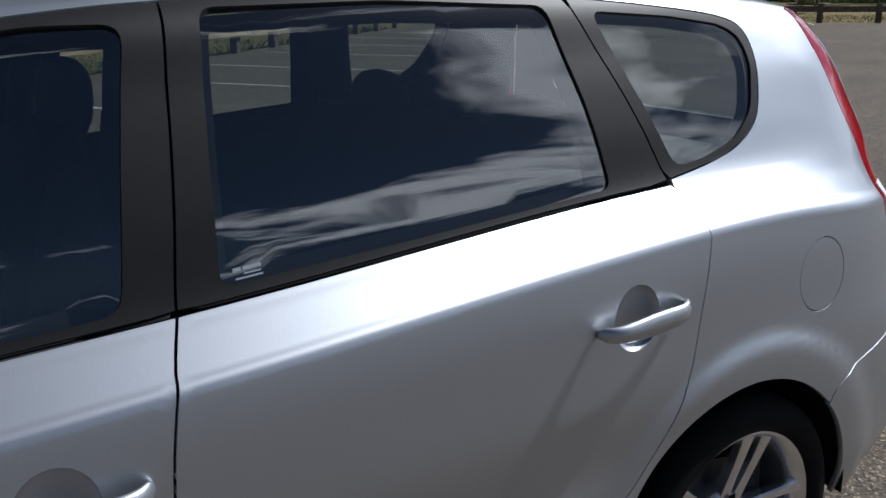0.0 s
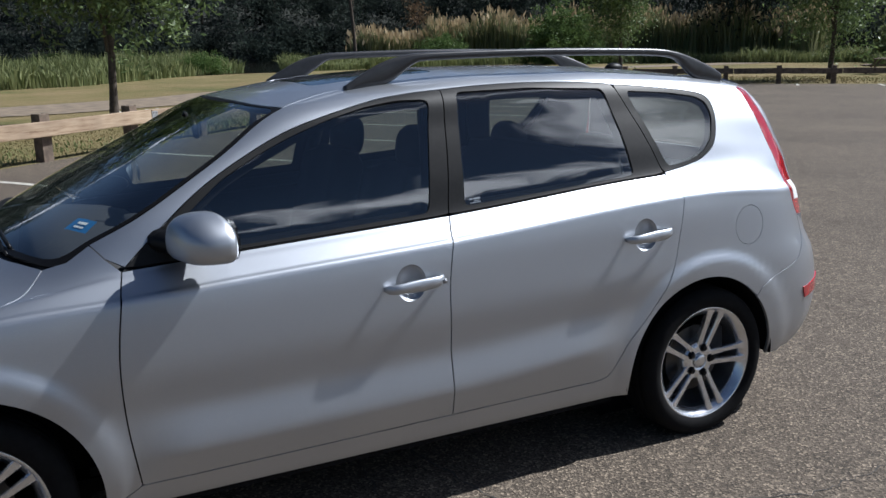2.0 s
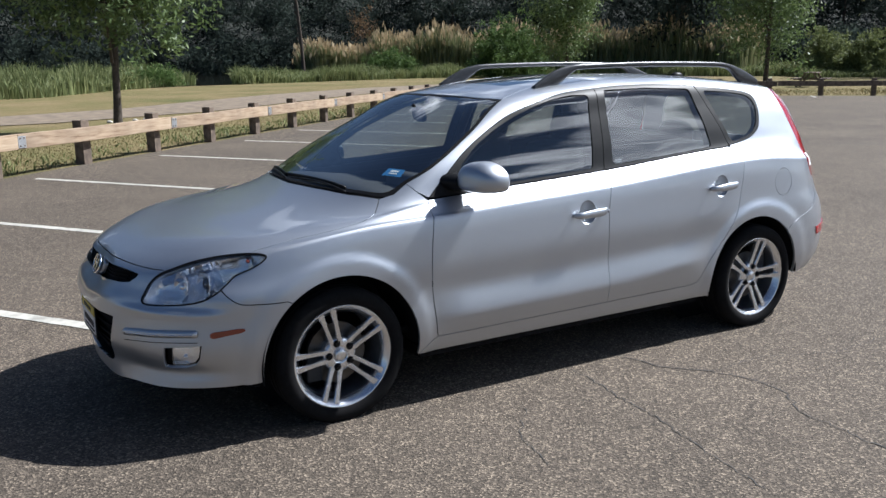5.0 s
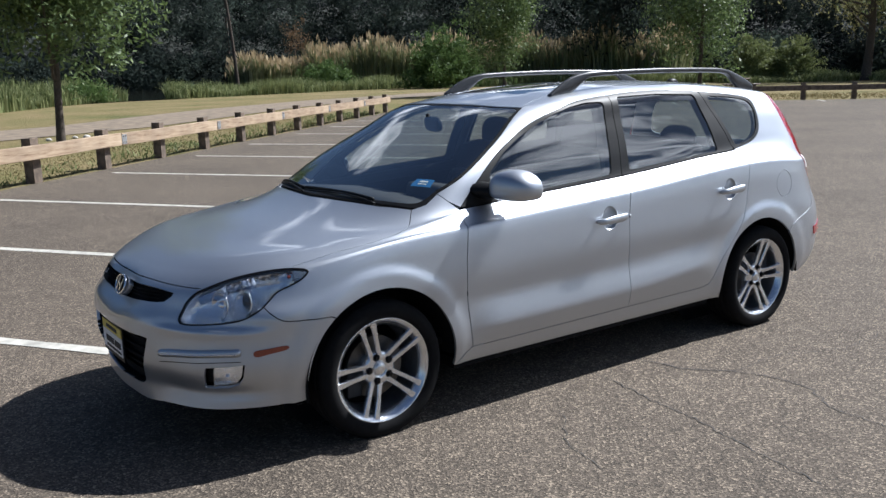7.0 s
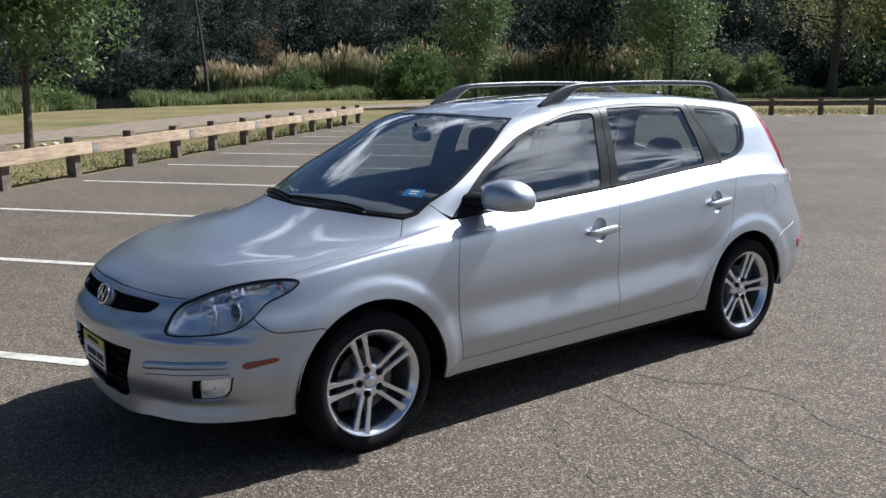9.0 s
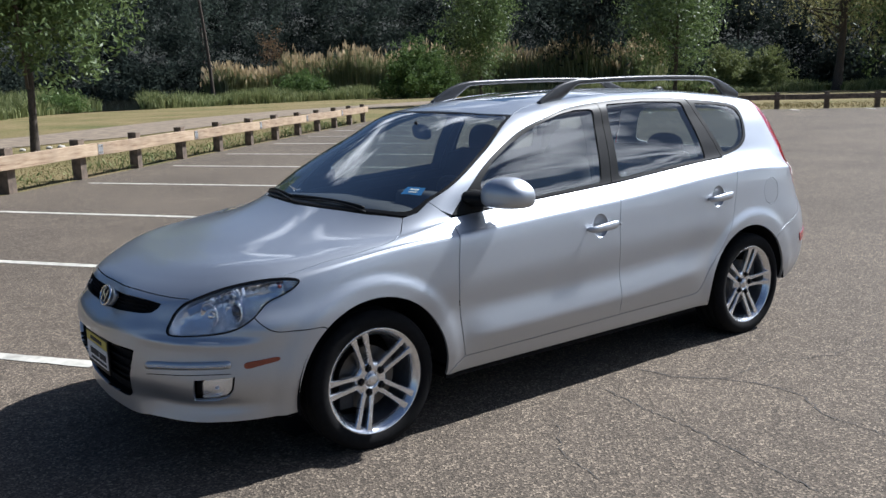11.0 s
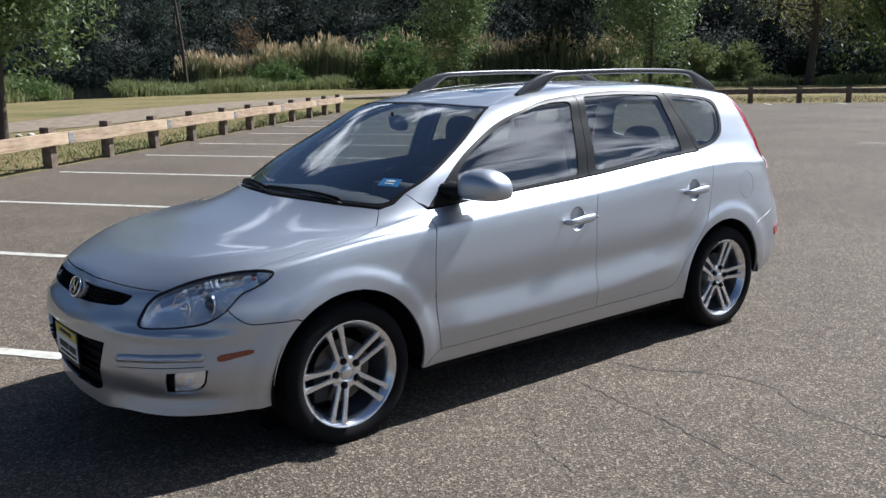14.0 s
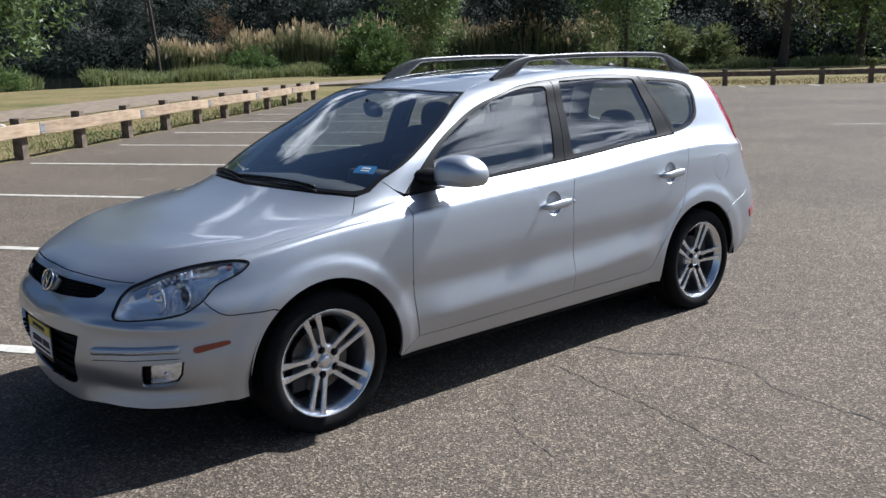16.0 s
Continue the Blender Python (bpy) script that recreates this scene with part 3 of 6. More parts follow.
blades("rough_grass", [(75, 33), (66, 37.5), (60, 44)], 5.0, 7000, 1.1, 0.10, GRASSY, "pale rough grass below the park trees", "tall grass", 39, 0.4)

# a bare trunk that leans at the end of the reeds
bm = bmesh.new()
trunk_rings = []
for k in range(9):
    t = k / 8
    c = Vector((30.75 - 1.3 * t + 0.12 * math.sin(5 * t), 77.0 + 0.3 * t, 16 * t - 0.1))
    trunk_rings.append([bm.verts.new(c + Vector((math.cos(a), math.sin(a), 0)) * (0.19 - 0.09 * t)) for a in np.linspace(0, 2 * math.pi, 8, endpoint=False)])
for a, b in zip(trunk_rings, trunk_rings[1:]):
    for i in range(8):
        bm.faces.new([a[i], a[(i + 1) % 8], b[(i + 1) % 8], b[i]])
bm.faces.new(trunk_rings[-1])
tagged(mesh_ob("bare_trunk", bm, BARK, True), "slim bare leaning tree trunk beside the reeds", "tree")

# stones along the path
rng = random.Random(3)
stone_bm = bmesh.new()
bmesh.ops.create_icosphere(stone_bm, subdivisions=2, radius=1.0)
for v in stone_bm.verts:
    v.co *= 1 + 0.25 * noise.noise(v.co * 1.7)
STONE = plain("field_stone", (0.45, 0.42, 0.37), 0.9, vary=0.25, scale=12, bump=0.4)
stone0 = None
for k in range(16):
    t = rng.uniform(0, 1)
    x, y = -7 + 14 * t + rng.uniform(-0.5, 0.5), 19.3 + 5.6 * max(0, t - 0.35) + rng.uniform(-0.5, 0.5)
    s = rng.uniform(0.04, 0.10)
    m = Matrix.Translation((x, y, s * 0.3)) @ Matrix.Rotation(rng.uniform(0, 6), 4, "Z")
    if stone0 is None:
        stone0 = tagged(mesh_ob("stone", stone_bm, STONE, True), "pale rounded stone beside the path", "stone", "path stones")
        ob = stone0
        ob.matrix_basis = m @ Matrix.Diagonal((s * 1.3, s, s * 0.7, 1))
    else:
        ob = stone0.copy()
        scene.collection.objects.link(ob)
        ob.matrix_basis = m @ Matrix.Diagonal((s * 1.3, s, s * 0.7, 1))


# picnic table behind the far barrier
def picnic_table(x, y, ang):
    t = empty_at("picnic_table", (x, y, 0), "weathered grey wooden picnic table on the lawn", "picnic table")
    t.rotation_euler = (0, 0, ang)
    for k in range(4):
        bm = bmesh.new(); add_box(bm, 0, -0.27 + 0.18 * k, 0.75, 1.8, 0.16, 0.045, 0, 0.006)
        part("table_board", bm, POST, t)
    for s in (-1, 1):
        for d in (0.66, 0.82):
            bm = bmesh.new(); add_box(bm, 0, s * d, 0.45, 1.8, 0.14, 0.045, 0, 0.006)
            part("seat_board", bm, POST, t)
        bm = bmesh.new(); add_box(bm, s * 0.65, 0, 0.43, 0.05, 1.6, 0.09)
        part("cross_bar", bm, POST, t)
        for e in (-1, 1):
            bm = bmesh.new()
            add_box(bm, 0, 0, 0, 0.05, 0.09, 0.92, 0, 0, 0, Matrix.Translation((s * 0.70, e * 0.42, 0.37)) @ Matrix.Rotation(e * 0.55, 4, "X"))
            part("leg", bm, POST, t)


picnic_table(38.5, 26.5, 0.5)

# ---- the wood on the hillside ----
bm = bmesh.new()
HILL = []
for k in range(25):
    phi = radians(-12 + 150 * k / 24)
    HILL.append([Vector((r * math.cos(phi), r * math.sin(phi), z)) for r, z in ((118, -0.2), (126, 1.5), (150, 9), (190, 24), (240, 40), (320, 46))])
vs_h = [[bm.verts.new(p) for p in row] for row in HILL]
for a, b in zip(vs_h, vs_h[1:]):
    for i in range(5):
        bm.faces.new([a[i], a[i + 1], b[i + 1], b[i]])
bmesh.ops.recalc_face_normals(bm, faces=bm.faces[:])
for f in bm.faces:
    if f.normal.z < 0:
        f.normal_flip()
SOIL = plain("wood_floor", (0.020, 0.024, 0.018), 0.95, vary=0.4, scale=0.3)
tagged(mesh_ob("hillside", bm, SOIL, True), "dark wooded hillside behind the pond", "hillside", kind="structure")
rng = np.random.default_rng(77)
near_cl, far_cl = [], []
trunks = bmesh.new()
for row, (r0, base, n, ht) in enumerate(((121, 0.0, 90, 14), (128, 1.8, 95, 18), (138, 5.0, 95, 20), (152, 10.0, 90, 22), (172, 18.0, 80, 22), (200, 27.0, 70, 24))):
    for k in range(n):
        deg = -10 + 146 * (k + rng.uniform(-0.4, 0.4)) / n
        phi = math.radians(deg)
        r = r0 + rng.uniform(-4, 4)
        x, y = r * math.cos(phi), r * math.sin(phi)
        h = ht * rng.uniform(0.75, 1.2)
        rad = np.array((rng.uniform(2.6, 4.6), rng.uniform(2.6, 4.6), h * 0.42))
        m = 46 if row < 3 else 26
        u = unit(rng, m) * (0.5 + 0.5 * rng.random((m, 1)))
        c = u * rad * (1 + 0.2 * rng.normal(size=(m, 1))) + np.array((x, y, base + h * 0.60))
        c[:, 2] = np.maximum(c[:, 2], base + 0.5)
        (near_cl if row < 3 and 15 < deg < 100 else far_cl).append(c)
        if row == 0 and k % 3 == 0:
            bmesh.ops.create_cone(trunks, cap_ends=False, segments=6, radius1=0.28, radius2=0.14, depth=h * 0.8, matrix=Matrix.Translation((x, y, base + h * 0.4)))
for k in range(420):
    deg = -10 + 146 * rng.random()
    phi = math.radians(deg)
    r = rng.uniform(113, 119)
    m = 16
    c = unit(rng, m) * np.array((2.4, 2.4, rng.uniform(1.5, 3.2))) + np.array((r * math.cos(phi), r * math.sin(phi), 1.5))
    (near_cl if 15 < deg < 100 else far_cl).append(c)
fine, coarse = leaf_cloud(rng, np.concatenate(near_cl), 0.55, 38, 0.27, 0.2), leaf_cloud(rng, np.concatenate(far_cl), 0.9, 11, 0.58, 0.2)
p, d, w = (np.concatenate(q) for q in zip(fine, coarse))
tagged(quads("wood_leaves", p, d, w, LEAF_DARK), "dense dark green woodland on the hillside, crown shading painted in", "woodland", kind="stuff")
tagged(mesh_ob("wood_trunks", trunks, BARK), "dark trunks at the edge of the wood", "woodland", kind="stuff")

# ---- the car: one smooth reference surface, from which every panel is taken ----
def slopes(xs, ys):
    n = len(xs)
    h = [xs[i + 1] - xs[i] for i in range(n - 1)]
    d = [(ys[i + 1] - ys[i]) / h[i] for i in range(n - 1)]
    m = [d[0]] + [0.0] * (n - 2) + [d[-1]]
    for i in range(1, n - 1):
        if d[i - 1] * d[i] > 0:
            w1, w2 = 2 * h[i] + h[i - 1], h[i] + 2 * h[i - 1]
            m[i] = (w1 + w2) / (w1 / d[i - 1] + w2 / d[i])
    return m


def curve_of(*pairs):
    """A smooth curve through (x, y) pairs that never overshoots."""
    xs, ys = [p[0] for p in pairs], [p[1] for p in pairs]
    ms = slopes(xs, ys)

    def at(x):
        if x <= xs[0]:
            return ys[0]
        if x >= xs[-1]:
            return ys[-1]
        i = max(k for k in range(len(xs) - 1) if xs[k] <= x)
        h = xs[i + 1] - xs[i]
        t = (x - xs[i]) / h
        return (ys[i] * (1 + 2 * t) * (1 - t) ** 2 + h * ms[i] * t * (1 - t) ** 2
                + ys[i + 1] * t * t * (3 - 2 * t) + h * ms[i + 1] * t * t * (t - 1))
    return at


hood_z = curve_of((-2.17, 0.745), (-2.05, 0.80), (-1.85, 0.868), (-1.6, 0.925), (-1.35, 0.968), (-1.12, 1.0), (-0.9, 1.03))
roof_z = curve_of((-0.45, 1.40), (-0.2, 1.45), (0.1, 1.488), (0.5, 1.508), (0.9, 1.508), (1.3, 1.49), (1.6, 1.465), (1.9, 1.425))


def hood(x, y):
    return hood_z(x) - 0.095 * (abs(y) / 0.82) ** 3


def roof(x, y):
    return roof_z(x) - 0.045 * (abs(y) / 0.58) ** 2.4


def smin(a, b, k=0.03):
    """The lower of two heights, eased where they meet."""
    h = max(k - abs(a - b), 0.0) / k
    return min(a, b) - h * h * k * 0.25


def ease(a, b, x):
    t = min(1.0, max(0.0, (x - a) / (b - a)))
    return t * t * (3 - 2 * t)


def below_belt(drop, tail, front):
    """Height of a line that follows the belt, drops more towards the tail, and runs down to the nose."""
    def at(x, y):
        z = BELT(x) - drop - tail * ease(1.3, 2.2, x)
        k = ease(-1.25, -0.8, x)
        return z * k + front(x) * (1 - k) if k < 1 else z
    return at


class Level:
    """One loop round the car: front and rear ends, where the corners begin, their fullness, half width and height along x."""
    def __init__(self, front, fcorner, ffull, rear, rcorner, rfull, width, height):
        self.front, self.fcorner, self.ffull = front, fcorner, ffull
        self.rear, self.rcorner, self.rfull = rear, rcorner, rfull
        self.width, self.height = width, height

    def points(self, nf, ns, nr):
        out = []
        w = self.width(self.fcorner)
        for i in range(nf):
            a = math.pi / 2 * i / nf
            x = self.fcorner + (self.front - self.fcorner) * math.cos(a) ** (2 / self.ffull)
            y = w * math.sin(a) ** (2 / self.ffull)
            out.append((x, y))
        for i in range(ns):
            x = self.fcorner + (self.rcorner - self.fcorner) * i / ns
            out.append((x, self.width(x)))
        w = self.width(self.rcorner)
        for i in range(nr + 1):
            a = math.pi / 2 * (1 - i / nr)
            c = max(0.0, math.cos(a))
            x = self.rcorner + (self.rear - self.rcorner) * c ** (2 / self.rfull)
            y = w * max(0.0, math.sin(a)) ** (2 / self.rfull)
            out.append((x, y))
        return [(x, y, self.height(x, y)) for x, y in out]


def flat(*pairs):
    c = curve_of(*pairs)
    return lambda x, y: c(x)


def wid(*pairs):
    return curve_of(*pairs)


def below_ledge(up, lower=0.0, tail=0.03):
    def at(x, y):
        z = BELT(x) - 0.05 + up - lower - tail * ease(1.3, 2.2, x)
        k = ease(-1.2, -0.9, x)
        return z * k + smin(hood(x, y), LEDGE(x) + up) * (1 - k) if k < 1 else z
    return at


LEVELS = [
    Level(-2.13, -1.45, 2.7, 2.08, 1.60, 2.6, wid((-1.5, 0.80), (1.5, 0.80)), flat((-2.1, 0.155), (-1.7, 0.19), (-1.4, 0.21), (1.4, 0.22), (2.1, 0.29))),
    Level(-2.226, -1.42, 2.9, 2.17, 1.64, 2.9, wid((-1.5, 0.835), (-0.9, 0.842), (0.9, 0.842), (1.6, 0.83)), flat((-2.2, 0.195), (-1.7, 0.225), (-1.4, 0.245), (1.4, 0.255), (2.2, 0.325))),
    Level(-2.208, -1.40, 2.9, 2.215, 1.66, 3.1, wid((-1.5, 0.858), (-0.9, 0.864), (0.9, 0.864), (1.6, 0.855)), flat((-2.2, 0.30), (-1.4, 0.325), (1.4, 0.335), (2.2, 0.40))),
    Level(-2.243, -1.40, 3.0, 2.235, 1.66, 3.2, wid((-1.5, 0.868), (-0.95, 0.871), (0.9, 0.872), (1.6, 0.868)), flat((-2.2, 0.41), (-0.9, 0.415), (0.2, 0.434), (0.9, 0.48), (2.2, 0.50))),
    Level(-2.24, -1.40, 2.85, 2.23, 1.66, 3.1, wid((-1.5, 0.872), (-0.9, 0.869), (0.9, 0.870), (1.6, 0.87)), flat((-2.2, 0.54), (-0.9, 0.545), (0.9, 0.60), (2.2, 0.63))),
    Level(-2.240, -1.39, 2.88, 2.215, 1.65, 3.0, wid((-1.5, 0.87), (-0.9, 0.876), (0.9, 0.877), (1.6, 0.866)), flat((-2.2, 0.592), (-1.4, 0.655), (-0.9, 0.675), (0.9, 0.72), (2.2, 0.71))),
    Level(-2.205, -1.38, 2.5, 2.18, 1.63, 2.8, wid((-1.5, 0.862), (-0.9, 0.872), (0.9, 0.872), (1.6, 0.858)), flat((-2.2, 0.655), (-1.4, 0.735), (-0.9, 0.765), (0.9, 0.82), (2.2, 0.79))),
    Level(-2.19, -1.32, 2.4, 2.15, 1.62, 2.6, wid((-1.5, 0.85), (-0.9, 0.8628), (0.9, 0.8608), (1.6, 0.841)), below_belt(0.106, 0.064, curve_of((-2.17, 0.715), (-1.95, 0.74), (-1.66, 0.785), (-1.3, 0.838), (-0.9, 0.862), (-0.6, 0.875)))),
    Level(-2.175, -1.30, 2.35, 2.135, 1.62, 2.6, wid((-1.5, 0.842), (-0.9, 0.8586), (0.9, 0.8566), (1.6, 0.837)), below_belt(0.083, 0.06, curve_of((-2.17, 0.738), (-1.95, 0.765), (-1.66, 0.81), (-1.3, 0.862), (-0.9, 0.884), (-0.6, 0.90)))),
    Level(-2.08, -1.20, 2.3, 2.12, 1.63, 2.6, wid((-1.3, 0.820), (-1.15, 0.824), (-0.85, 0.8350), (0.9, 0.8330), (1.6, 0.8135)), below_ledge(0.0, 0.011, 0.053)),
    Level(-1.75, -1.08, 2.4, 2.11, 1.64, 2.65, wid((-1.3, 0.80), (-0.9, 0.797), (0.9, 0.7925), (1.6, 0.777)), below_ledge(0.024)),
    Level(-1.27, -0.90, 2.6, 2.10, 1.65, 2.7, wid((-1.3, 0.785), (-0.86, 0.77), (0.2, 0.765), (1.2, 0.758), (1.6, 0.752)), lambda x, y: BELT(x) if x > -0.9 else smin(hood(x, y), BELT(x) + 0.05)),
    Level(-1.0, -0.62, 2.9, 2.065, 1.66, 2.8, wid((-0.9, 0.73), (0.2, 0.722), (1.2, 0.71), (1.6, 0.702)), flat((-1.1, 1.10), (-0.65, 1.12), (0.2, 1.16), (1.2, 1.20), (2.0, 1.19))),
    Level(-0.69, -0.36, 3.1, 2.01, 1.65, 2.9, wid((-0.6, 0.665), (0.2, 0.66), (1.2, 0.645), (1.6, 0.637)), flat((-0.7, 1.255), (-0.36, 1.275), (0.2, 1.31), (1.2, 1.325), (1.9, 1.31))),
    Level(-0.42, -0.02, 3.3, 1.945, 1.61, 3.2, wid((-0.4, 0.572), (0.2, 0.572), (1.2, 0.56), (1.6, 0.55)), flat((-0.45, 1.392), (-0.2, 1.408), (0.0, 1.428), (0.3, 1.448), (0.72, 1.456), (1.27, 1.445), (1.64, 1.415), (1.85, 1.395))),
    Level(-0.37, 0.02, 3.2, 1.955, 1.61, 3.2, wid((-0.4, 0.53), (0.2, 0.525), (1.2, 0.515), (1.6, 0.505)), lambda x, y: roof(x, y)),
    Level(-0.20, 0.10, 2.6, 1.82, 1.5, 2.9, wid((-0.4, 0.40), (1.6, 0.38)), lambda x, y: roof(x, y)),
    Level(-0.02, 0.15, 2.4, 1.60, 1.40, 2.6, wid((-0.4, 0.22), (1.6, 0.20)), lambda x, y: roof(x, y)),
    Level(0.05, 0.2, 2.0, 1.5, 1.38, 2.0, wid((0, 0.0), (1.5, 0.0)), lambda x, y: roof(x, 0)),
]
LEDGE = curve_of((-1.6, 0.85), (-1.1, 0.905), (-0.9, 0.915), (-0.45, 0.938), (0.22, 0.976), (1.2, 1.045), (2.2, 1.03))
BELT = curve_of((-1.3, 0.943), (-0.86, 0.966), (-0.45, 0.99), (0.22, 1.026), (1.2, 1.095), (2.1, 1.11))
HUB_F, HUB_R, HUB_Z = -1.35, 1.35, 0.312


DOOR_LINE = curve_of((-2.2, 0.41), (-0.9, 0.415), (0.2, 0.434), (0.9, 0.48), (2.2, 0.50))


def flare(x, y, z):
    """The lips round the wheel openings stand proud, and a crease runs along the foot of the doors."""
    if abs(y) < 0.5 or z > 0.95:
        return y
    d = z - DOOR_LINE(x)
    k = max(0.0, 1 - d / 0.13) if d > 0 else max(0.0, 1 + d / 0.12)
    y += math.copysign(0.018 * k * ease(-0.92, -0.70, x) * (1 - ease(0.72, 0.98, x)), y)
    for hx in (HUB_F, HUB_R):
        r = math.hypot(x - hx, z - HUB_Z - 0.01)
        k = min(1.0, max(0.0, (0.462 - r) / 0.036))
        y += math.copysign(0.012 * k * k * (3 - 2 * k), y)
    return y


def spline_rows(rows, step):
    """Smooth columns through the loops; step points between each two."""
    n, cols = len(rows), len(rows[0])
    out = []
    for i in range(n - 1):
        for s in range(step if i < n - 2 else step + 1):
            t = s / step
            line = []
            for c in range(cols):
                p0, p1, p2, p3 = (Vector(rows[min(max(i + k, 0), n - 1)][c]) for k in (-1, 0, 1, 2))
                d1, d0, d2 = (p2 - p1).length + 1e-6, (p1 - p0).length + 1e-6, (p3 - p2).length + 1e-6
                m1 = (p2 - p1) if i == 0 else ((p1 - p0) / d0 - (p2 - p0) / (d0 + d1) + (p2 - p1) / d1) * d1
                m2 = (p2 - p1) if i == n - 2 else ((p2 - p1) / d1 - (p3 - p1) / (d1 + d2) + (p3 - p2) / d2) * d1
                q = p1 * (1 + 2 * t) * (1 - t) ** 2 + m1 * t * (1 - t) ** 2 + p2 * t * t * (3 - 2 * t) + m2 * t * t * (t - 1)
                line.append(q)
            out.append(line)
    return out


def body_grid():
    rows = spline_rows([lv.points(48, 120, 34) for lv in LEVELS], 6)
    for row in rows:                       # ease the lines along the car
        for _ in range(18):
            old = [p.copy() for p in row]
            for c in range(1, len(row) - 1):
                row[c] = old[c] * 0.5 + (old[c - 1] + old[c + 1]) * 0.25
    return [[Vector((p.x, flare(p.x, p.y, p.z), p.z)) for p in row] for row in rows]


def ledge(p):
    """Two shelves in the front bumper, below the lamps and above the chin, and a fuller nose between."""
    k = (1 - ease(-1.98, -1.80, p.x)) * ease(0.36, 0.52, abs(p.y))
    out = -0.019 * ease(0.580, 0.598, p.z) * (1 - ease(0.605, 0.69, p.z)) - 0.010 * ease(0.296, 0.312, p.z) * (1 - ease(0.315, 0.36, p.z))
    d = Vector((p.x + 1.35, p.y, 0)).normalized()
    ay = abs(p.y)
    full = 0.0
    if p.x < -1.9:
        full = 0.014 * (1 - ease(0.30, 0.56, ay)) * ease(0.42, 0.55, p.z) * (1 - ease(0.64, 0.74, p.z))
        full += 0.026 * (1 - ease(0.26, 0.50, ay)) * ease(0.20, 0.30, p.z) * (1 - ease(0.52, 0.64, p.z))
        full += (0.016 * ease(0.10, 0.30, ay) * (1 - ease(0.42, 0.62, ay)) - 0.014 * (1 - ease(0.02, 0.24, ay))) * ease(0.56, 0.66, p.z) * (1 - ease(0.72, 0.80, p.z))
    return p + d * (out * k + full)


GRID = [[ledge(p) for p in row] for row in body_grid()]
NR, NC = len(GRID), len(GRID[0])


# ---- the car: panels ----
from mathutils.bvhtree import BVHTree
from mathutils.geometry import delaunay_2d_cdt
from mathutils.interpolate import poly_3d_calc

base_v, base_f = [], []
for sgn in (-1, 1):
    o = len(base_v)
    base_v += [Vector((p.x, sgn * p.y, p.z)) for row in GRID for p in row]
    for i in range(NR - 1):
        for c in range(NC - 1):
            q = [o + i * NC + c, o + i * NC + c + 1, o + (i + 1) * NC + c + 1, o + (i + 1) * NC + c]
            base_f.append(q if sgn < 0 else q[::-1])
base_n = [Vector() for _ in base_v]
for q in base_f:
    a, b, c, d = (base_v[k] for k in q)
    nn = (c - a).cross(d - b)
    for k in q:
        base_n[k] += nn
half = NR * NC
for i in range(NR):                       # the two halves share the middle
    for c in (0, NC - 1):
        k = i * NC + c
        t = base_n[k] + base_n[half + k]
        t.y = 0
        base_n[k], base_n[half + k] = t.copy(), t.copy()
for k in range((NR - 1) * NC, NR * NC):
    t = base_n[k] + base_n[half + k]
    t.y = 0
    base_n[k], base_n[half + k] = t.copy(), t.copy()
for k in base_n:
    if k.length > 0:
        k.normalize()
TREE = BVHTree.FromPolygons(base_v, base_f)


def normal_at(index, p):
    q = base_f[index]
    w = poly_3d_calc([base_v[k] for k in q], p)
    if not all(-0.05 <= a <= 1.05 for a in w):
        w = [1 / ((base_v[k] - p).length + 1e-4) for k in q]
    t = Vector()
    for k, a in zip(q, w):
        t += base_n[k] * a
    return t.normalized() if t.length > 1e-6 else Vector((0, 0, 1))


class Plane:
    """Rays of one direction, and the plane across it."""
    def __init__(self, way):
        self.way = Vector(way).normalized()
        up = Vector((0, 0, 1)) if abs(self.way.z) < 0.9 else Vector((0, 1, 0))
        self.right = self.way.cross(up).normalized()
        self.up = self.right.cross(self.way).normalized()

    def flat(self, p):
        return Vector((p.dot(self.right), p.dot(self.up)))

    def ray(self, q):
        return self.right * q.x + self.up * q.y - self.way * 6, self.way


class Round:
    """Rays towards an upright axis, for the two ends of the car."""
    def __init__(self, cx, ahead):
        self.cx, self.ahead = cx, ahead

    def flat(self, p):
        return Vector((math.atan2(p.y, (p.x - self.cx) * self.ahead), p.z))

    def ray(self, q):
        d = Vector((math.cos(q.x) * self.ahead, math.sin(q.x), 0))
        return Vector((self.cx, 0, q.y)) + d * 3, -d


SIDE, TOP = Plane((0, 1, 0)), Plane((0, 0, -1))
NOSE, TAIL = Round(-1.35, -1), Round(1.3, 1)


def inside(q, loop):
    odd = False
    j = len(loop) - 1
    for i in range(len(loop)):
        a, b = loop[i], loop[j]
        if (a.y > q.y) != (b.y > q.y) and q.x < (b.x - a.x) * (q.y - a.y) / (b.y - a.y) + a.x:
            odd = not odd
        j = i
    return odd


def land(view, q):
    o, d = view.ray(q)
    hit = TREE.ray_cast(o, d)
    return hit if hit[0] else None


def dense(loop, gap):
    out = []
    for a, b in zip(loop, loop[1:] + loop[:1]):
        n = max(1, int((b - a).length / gap))
        out += [a + (b - a) * (k / n) for k in range(n)]
    return out


